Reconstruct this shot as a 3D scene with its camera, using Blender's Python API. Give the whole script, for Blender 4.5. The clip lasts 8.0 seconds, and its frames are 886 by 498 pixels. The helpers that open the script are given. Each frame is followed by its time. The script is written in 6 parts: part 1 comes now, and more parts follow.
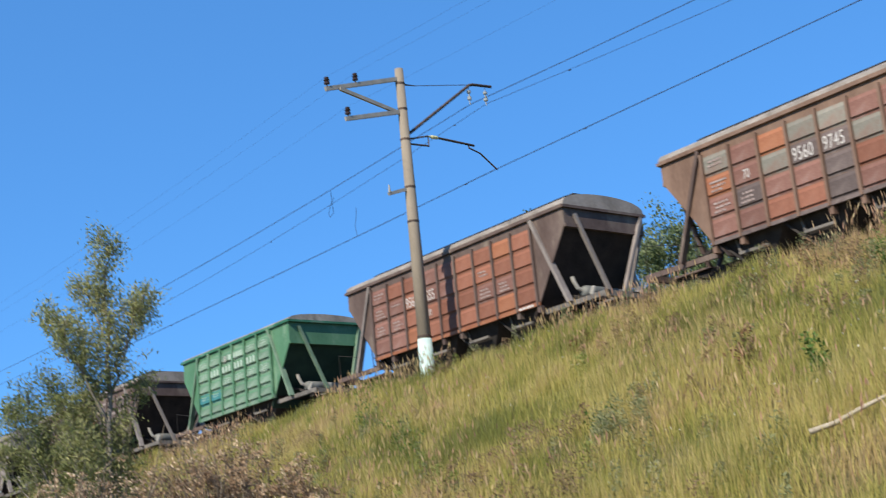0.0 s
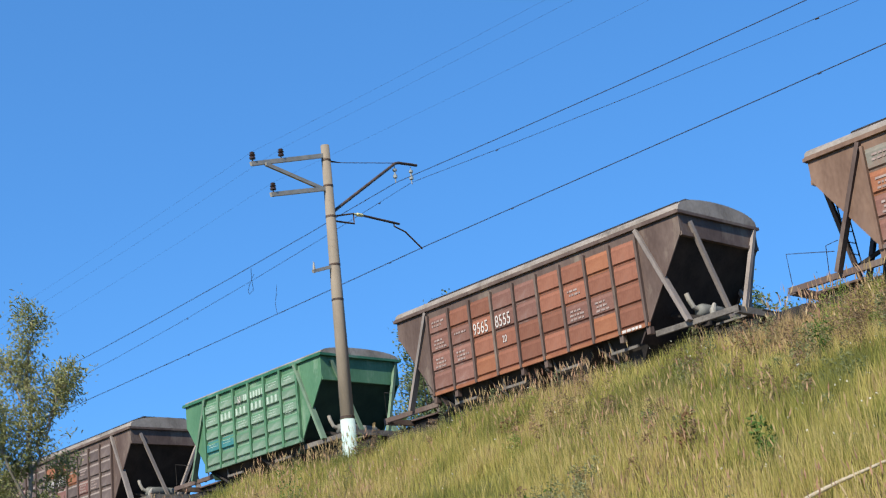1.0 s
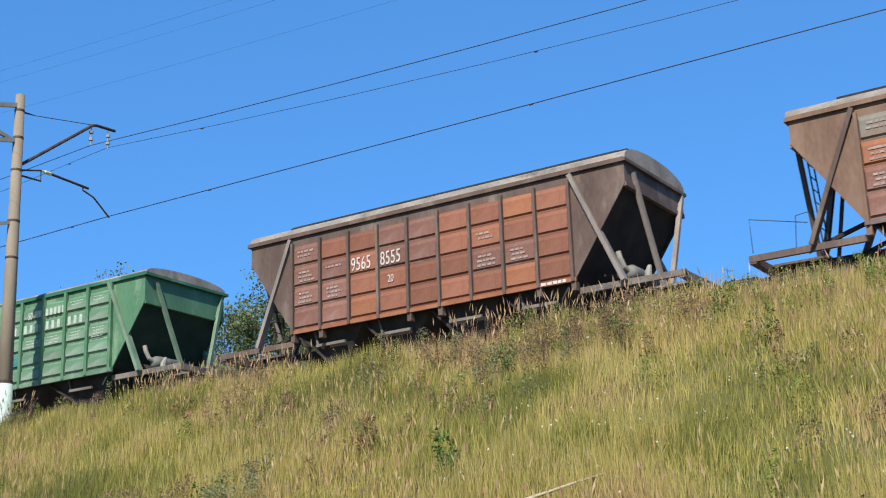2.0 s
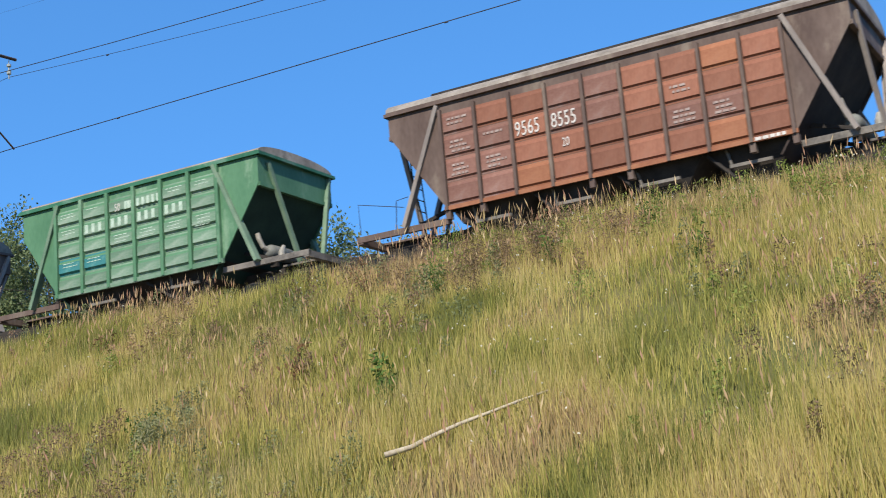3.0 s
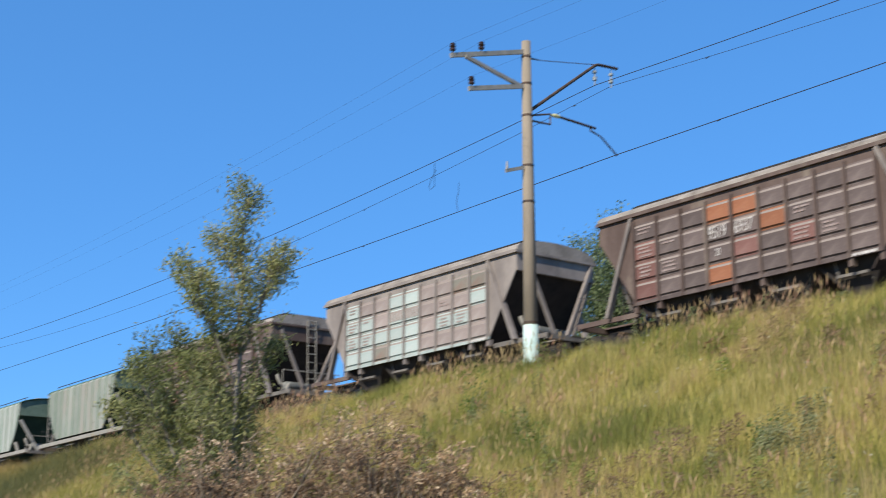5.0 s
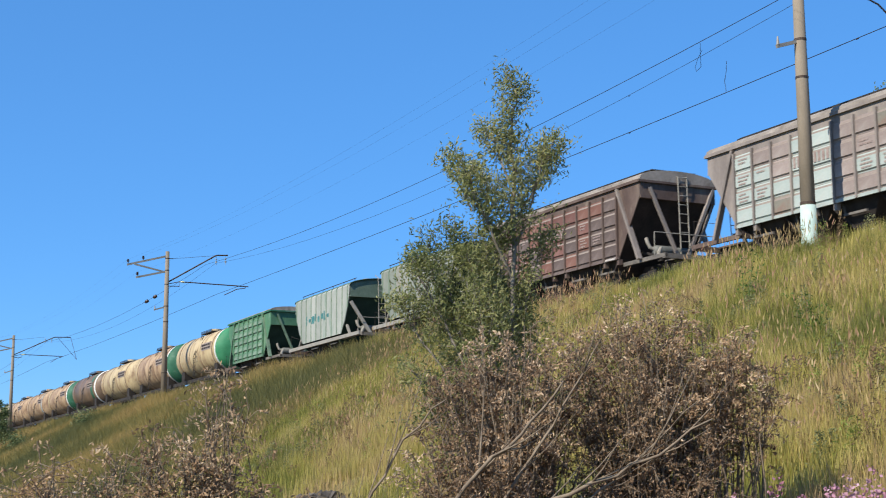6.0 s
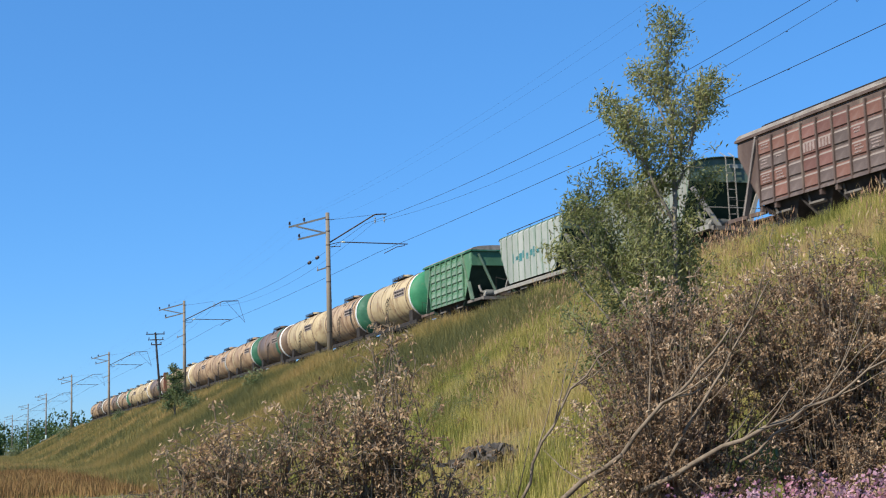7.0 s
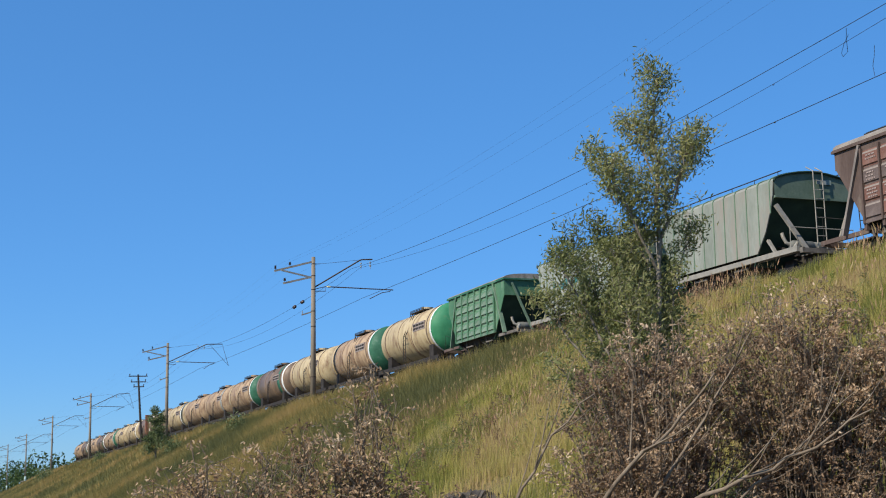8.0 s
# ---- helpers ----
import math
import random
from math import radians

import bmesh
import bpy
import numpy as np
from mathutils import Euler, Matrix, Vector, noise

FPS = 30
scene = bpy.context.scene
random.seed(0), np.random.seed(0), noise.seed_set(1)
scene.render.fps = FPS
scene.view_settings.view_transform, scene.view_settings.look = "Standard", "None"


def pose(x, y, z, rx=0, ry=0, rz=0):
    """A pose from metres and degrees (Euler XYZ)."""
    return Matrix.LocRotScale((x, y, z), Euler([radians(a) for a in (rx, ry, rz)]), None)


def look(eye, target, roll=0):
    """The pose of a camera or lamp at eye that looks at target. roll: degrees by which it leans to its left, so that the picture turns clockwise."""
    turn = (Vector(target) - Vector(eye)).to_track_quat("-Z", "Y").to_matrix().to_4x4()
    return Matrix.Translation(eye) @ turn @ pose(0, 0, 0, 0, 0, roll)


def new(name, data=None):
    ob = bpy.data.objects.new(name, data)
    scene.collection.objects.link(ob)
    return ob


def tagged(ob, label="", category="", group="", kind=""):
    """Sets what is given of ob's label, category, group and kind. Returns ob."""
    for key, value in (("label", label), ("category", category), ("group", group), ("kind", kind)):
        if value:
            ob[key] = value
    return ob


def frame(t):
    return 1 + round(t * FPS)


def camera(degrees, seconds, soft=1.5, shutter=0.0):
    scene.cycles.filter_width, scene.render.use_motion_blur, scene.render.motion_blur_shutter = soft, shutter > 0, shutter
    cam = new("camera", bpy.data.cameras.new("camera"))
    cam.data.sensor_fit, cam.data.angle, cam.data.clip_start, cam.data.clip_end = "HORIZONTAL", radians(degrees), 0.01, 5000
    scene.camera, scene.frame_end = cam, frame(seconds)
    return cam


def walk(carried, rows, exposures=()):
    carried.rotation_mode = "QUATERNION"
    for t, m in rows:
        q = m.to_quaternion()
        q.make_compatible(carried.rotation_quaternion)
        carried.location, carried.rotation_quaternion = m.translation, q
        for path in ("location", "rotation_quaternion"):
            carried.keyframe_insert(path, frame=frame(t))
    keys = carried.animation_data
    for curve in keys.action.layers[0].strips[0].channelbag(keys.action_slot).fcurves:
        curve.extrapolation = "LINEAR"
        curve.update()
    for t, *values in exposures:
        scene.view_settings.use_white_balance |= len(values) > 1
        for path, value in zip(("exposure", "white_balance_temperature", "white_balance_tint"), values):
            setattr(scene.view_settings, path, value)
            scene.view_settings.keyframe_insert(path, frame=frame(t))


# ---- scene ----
# ---- camera: carried by hand at the foot of the embankment, swinging along the train ----
cam = camera(35.1, 8.0, 1.0, 0.18)
PATH = [  # seconds, eye x y z, bearing from -x towards +y, tilt, lean
    (0, -0.000, -0.000, 1.600, 39.34, 14.54, -5.78),
    (0.1, -0.075, -0.013, 1.616, 38.54, 15.14, -5.92),
    (0.2, -0.150, -0.026, 1.632, 38.20, 15.12, -6.06),
    (0.3, -0.223, -0.039, 1.647, 37.97, 15.20, -6.20),
    (0.4, -0.296, -0.052, 1.662, 37.69, 15.49, -6.34),
    (0.5, -0.367, -0.064, 1.677, 37.58, 15.99, -6.48),
    (0.6, -0.438, -0.077, 1.692, 39.26, 16.94, -6.41),
    (0.7, -0.507, -0.089, 1.706, 40.84, 17.62, -6.35),
    (0.8, -0.576, -0.100, 1.720, 42.45, 17.73, -6.28),
    (0.9, -0.643, -0.112, 1.734, 43.09, 17.83, -6.22),
    (1, -0.710, -0.123, 1.747, 43.63, 17.41, -6.15),
    (1.1, -0.776, -0.134, 1.761, 44.39, 16.94, -6.12),
    (1.2, -0.840, -0.145, 1.774, 45.36, 16.61, -6.08),
    (1.3, -0.904, -0.156, 1.786, 46.27, 16.49, -6.05),
    (1.4, -0.966, -0.166, 1.799, 49.46, 16.50, -5.94),
    (1.5, -1.028, -0.176, 1.811, 52.38, 16.25, -5.84),
    (1.7, -1.148, -0.196, 1.834, 55.89, 16.93, -3.34),
    (2.8, -1.738, -0.286, 1.944, 60.65, 13.41, -3.80),
    (3, -1.832, -0.300, 1.961, 61.36, 12.76, -4.89),
    (3.5, -2.051, -0.330, 1.997, 58.36, 15.38, -4.36),
    (3.8, -2.170, -0.345, 2.015, 56.54, 17.19, -2.70),
    (4, -2.245, -0.354, 2.026, 54.79, 17.80, -1.60),
    (4.2, -2.315, -0.362, 2.036, 51.63, 16.75, -1.09),
    (4.4, -2.382, -0.369, 2.045, 47.51, 16.25, -0.58),
    (4.5, -2.413, -0.372, 2.049, 45.49, 15.93, -0.33),
    (4.6, -2.444, -0.375, 2.053, 43.30, 15.42, -0.27),
    (4.8, -2.503, -0.380, 2.060, 40.83, 14.86, -0.17),
    (5, -2.558, -0.384, 2.065, 37.31, 13.91, -0.06),
    (5.2, -2.608, -0.388, 2.070, 33.88, 12.41, 0.03),
    (6.3, -2.816, -0.389, 2.075, 24.91, 8.83, -0.48),
    (6.5, -2.841, -0.387, 2.072, 24.10, 8.25, -0.82),
    (6.7, -2.862, -0.383, 2.069, 22.80, 8.23, -1.20),
    (6.9, -2.879, -0.379, 2.064, 21.08, 7.95, -1.57),
    (7, -2.886, -0.376, 2.061, 19.75, 7.64, -1.75),
    (7.3, -2.901, -0.367, 2.051, 19.35, 7.14, -1.64),
    (7.5, -2.906, -0.359, 2.043, 19.09, 7.60, -1.56),
    (7.7, -2.907, -0.351, 2.034, 19.30, 8.48, -1.26),
    (8, -2.901, -0.337, 2.018, 20.36, 9.56, -0.81),
]


def aim(x, y, z, bearing, tilt, lean):
    a, p = radians(bearing), radians(tilt)
    way = Vector((-math.cos(a) * math.cos(p), math.sin(a) * math.cos(p), math.sin(p)))
    eye = Vector((x, y, z))
    return look(eye, eye + way * 10, lean)


walk(cam, [(r[0], aim(*r[1:])) for r in PATH], [(0, 1.08), (3.0, 1.06), (5.0, 1.02), (6.5, 1.00), (7.5, 0.89), (8.0, 0.78)])

# ---- daylight ----
SUN_EL, SUN_AZ = radians(40), math.atan2(0.30, -1.0)
world = bpy.data.worlds.new("sky")
scene.world = world
world.use_nodes = True
wn = world.node_tree
sky = wn.nodes.new("ShaderNodeTexSky")
sky.sky_type = "NISHITA"
sky.sun_disc = False
sky.sun_elevation, sky.sun_rotation = SUN_EL, SUN_AZ
sky.altitude, sky.air_density, sky.dust_density, sky.ozone_density = 300, 0.52, 0.35, 8.0
tone = wn.nodes.new("ShaderNodeHueSaturation")   # the phone's vivid blue
tone.inputs["Hue"].default_value = 0.491
tone.inputs["Saturation"].default_value = 1.08
wn.links.new(sky.outputs[0], tone.inputs["Color"])
grey = wn.nodes.new("ShaderNodeRGBToBW")         # dry clear air: the brightness rises gently towards the horizon
soften = wn.nodes.new("ShaderNodeMath")
soften.operation = "POWER"
soften.inputs[1].default_value = -0.5
even = wn.nodes.new("ShaderNodeVectorMath")
even.operation = "SCALE"
wn.links.new(tone.outputs[0], grey.inputs[0])
wn.links.new(grey.outputs[0], soften.inputs[0])
wn.links.new(tone.outputs[0], even.inputs[0])
wn.links.new(soften.outputs[0], even.inputs["Scale"])
wn.links.new(even.outputs[0], wn.nodes["Background"].inputs[0])
wn.nodes["Background"].inputs[1].default_value = 0.15
sun = new("sun", bpy.data.lights.new("sun", "SUN"))
sun.data.energy, sun.data.angle, sun.data.color = 3.15, radians(0.5), (1.0, 0.93, 0.82)
to_sun = Vector((math.sin(SUN_AZ) * math.cos(SUN_EL), math.cos(SUN_AZ) * math.cos(SUN_EL), math.sin(SUN_EL)))
sun.matrix_world = look(to_sun * 100, (0, 0, 0))

# ---- plan ----
TRACK, POLES_Y, RAIL = 28.62, 25.42, 8.40     # track axis, pole line, top of rail
SPEED = 6.797                                  # train, metres a second towards +x
CREST, CREST_Z, SLOPE = 24.4, 8.0, 0.545


def fall(x):
    """The line falls away gently (about 9 in 1000) beyond a short vertical curve."""
    d = np.clip(-45.0 - np.asarray(x, float), 0, None)
    return np.where(d < 20, 0.0094 * d * d / 40, 0.0094 * (d - 10))




# ---- materials ----
def shade(name, c1, c2, scale=3.0, rough=0.7, metal=0.0, bump=0.0, fine=40.0, spread=0.0, island=False, dirt=None, dirt_scale=0.8, stretch=(1, 1, 1), dirt_at=(0.55, 0.7)):
    """Two colours mixed by a coarse and a fine noise; a third for stains; spread: brightness change from piece to piece."""
    m = bpy.data.materials.new(name)
    m.use_nodes = True
    t = m.node_tree
    N, L = t.nodes.new, t.links.new
    b = t.nodes["Principled BSDF"]
    co = N("ShaderNodeTexCoord")
    mp = N("ShaderNodeMapping")
    mp.inputs["Scale"].default_value = stretch
    L(co.outputs["Object"], mp.inputs[0])
    n1, n2 = N("ShaderNodeTexNoise"), N("ShaderNodeTexNoise")
    n1.inputs["Scale"].default_value, n1.inputs["Detail"].default_value = scale, 6
    n2.inputs["Scale"].default_value, n2.inputs["Detail"].default_value = fine, 4
    L(mp.outputs[0], n1.inputs[0]), L(mp.outputs[0], n2.inputs[0])
    add = N("ShaderNodeMath")
    add.operation = "MULTIPLY_ADD"
    L(n2.outputs[0], add.inputs[0])
    add.inputs[1].default_value = 0.45
    L(n1.outputs[0], add.inputs[2])
    mr = N("ShaderNodeMapRange")
    mr.inputs[1].default_value, mr.inputs[2].default_value = 0.5, 0.95
    L(add.outputs[0], mr.inputs[0])
    mix = N("ShaderNodeMix")
    mix.data_type = "RGBA"
    mix.inputs[6].default_value, mix.inputs[7].default_value = (*c1, 1), (*c2, 1)
    L(mr.outputs[0], mix.inputs[0])
    out = mix.outputs[2]
    if dirt:
        n3 = N("ShaderNodeTexNoise")
        n3.inputs["Scale"].default_value, n3.inputs["Detail"].default_value, n3.inputs["Roughness"].default_value = dirt_scale, 8, 0.7
        L(mp.outputs[0], n3.inputs[0])
        r3 = N("ShaderNodeMapRange")
        r3.inputs[1].default_value, r3.inputs[2].default_value = dirt_at
        L(n3.outputs[0], r3.inputs[0])
        m3 = N("ShaderNodeMix")
        m3.data_type = "RGBA"
        L(r3.outputs[0], m3.inputs[0]), L(out, m3.inputs[6])
        m3.inputs[7].default_value = (*dirt, 1)
        out = m3.outputs[2]
    if spread:
        src = N("ShaderNodeNewGeometry").outputs["Random Per Island"] if island else N("ShaderNodeObjectInfo").outputs["Random"]
        sr = N("ShaderNodeMapRange")
        sr.inputs[3].default_value, sr.inputs[4].default_value = 1 - spread, 1 + spread
        L(src, sr.inputs[0])
        hs = N("ShaderNodeHueSaturation")
        L(sr.outputs[0], hs.inputs["Value"]), L(out, hs.inputs["Color"])
        out = hs.outputs[0]
    L(out, b.inputs["Base Color"])
    b.inputs["Roughness"].default_value, b.inputs["Metallic"].default_value = rough, metal
    b.inputs["Specular IOR Level"].default_value = 0.3
    if bump:
        bp = N("ShaderNodeBump")
        bp.inputs["Strength"].default_value, bp.inputs["Distance"].default_value = bump, 0.02
        L(add.outputs[0], bp.inputs["Height"]), L(bp.outputs[0], b.inputs["Normal"])
    return m


def foliage(name, colours, patch=0.25, rough=0.6, through_light=0.25, fine=2.0, swing=0.2):
    """Leaves or blades: three colours chosen by patches of the place and leaf by leaf."""
    m = bpy.data.materials.new(name)
    m.use_nodes = True
    t = m.node_tree
    N, L = t.nodes.new, t.links.new
    b = t.nodes["Principled BSDF"]
    co, geo = N("ShaderNodeTexCoord"), N("ShaderNodeNewGeometry")
    n1, n2 = N("ShaderNodeTexNoise"), N("ShaderNodeTexNoise")
    n1.inputs["Scale"].default_value, n1.inputs["Detail"].default_value = patch, 4
    n2.inputs["Scale"].default_value, n2.inputs["Detail"].default_value = fine, 2
    L(co.outputs["Object"], n1.inputs[0]), L(co.outputs["Object"], n2.inputs[0])
    sw = N("ShaderNodeMapRange")
    sw.inputs[1].default_value, sw.inputs[2].default_value, sw.inputs[3].default_value, sw.inputs[4].default_value = 0.3, 0.7, 0.5 - swing, 0.5 + swing
    L(n1.outputs[0], sw.inputs[0])
    s = N("ShaderNodeMath")
    s.operation = "MULTIPLY_ADD"
    L(geo.outputs["Random Per Island"], s.inputs[0])
    s.inputs[1].default_value = 0.30
    L(sw.outputs[0], s.inputs[2])
    s2 = N("ShaderNodeMath")
    s2.operation = "MULTIPLY_ADD"
    L(n2.outputs[0], s2.inputs[0])
    s2.inputs[1].default_value = 0.25
    L(s.outputs[0], s2.inputs[2])
    r = N("ShaderNodeValToRGB")
    e = r.color_ramp.elements
    while len(e) < len(colours):
        e.new(0.5)
    for i, c in enumerate(colours):
        e[i].position = 0.52 + 0.55 * i / (len(colours) - 1)
        e[i].color = (*c, 1)
    L(s2.outputs[0], r.inputs[0])
    L(r.outputs[0], b.inputs["Base Color"])
    b.inputs["Roughness"].default_value = rough
    b.inputs["Specular IOR Level"].default_value = 0.2
    tr = N("ShaderNodeBsdfTranslucent")
    L(r.outputs[0], tr.inputs[0])
    ms = N("ShaderNodeMixShader")
    ms.inputs[0].default_value = through_light
    L(b.outputs[0], ms.inputs[1]), L(tr.outputs[0], ms.inputs[2])
    L(ms.outputs[0], t.nodes["Material Output"].inputs[0])
    return m


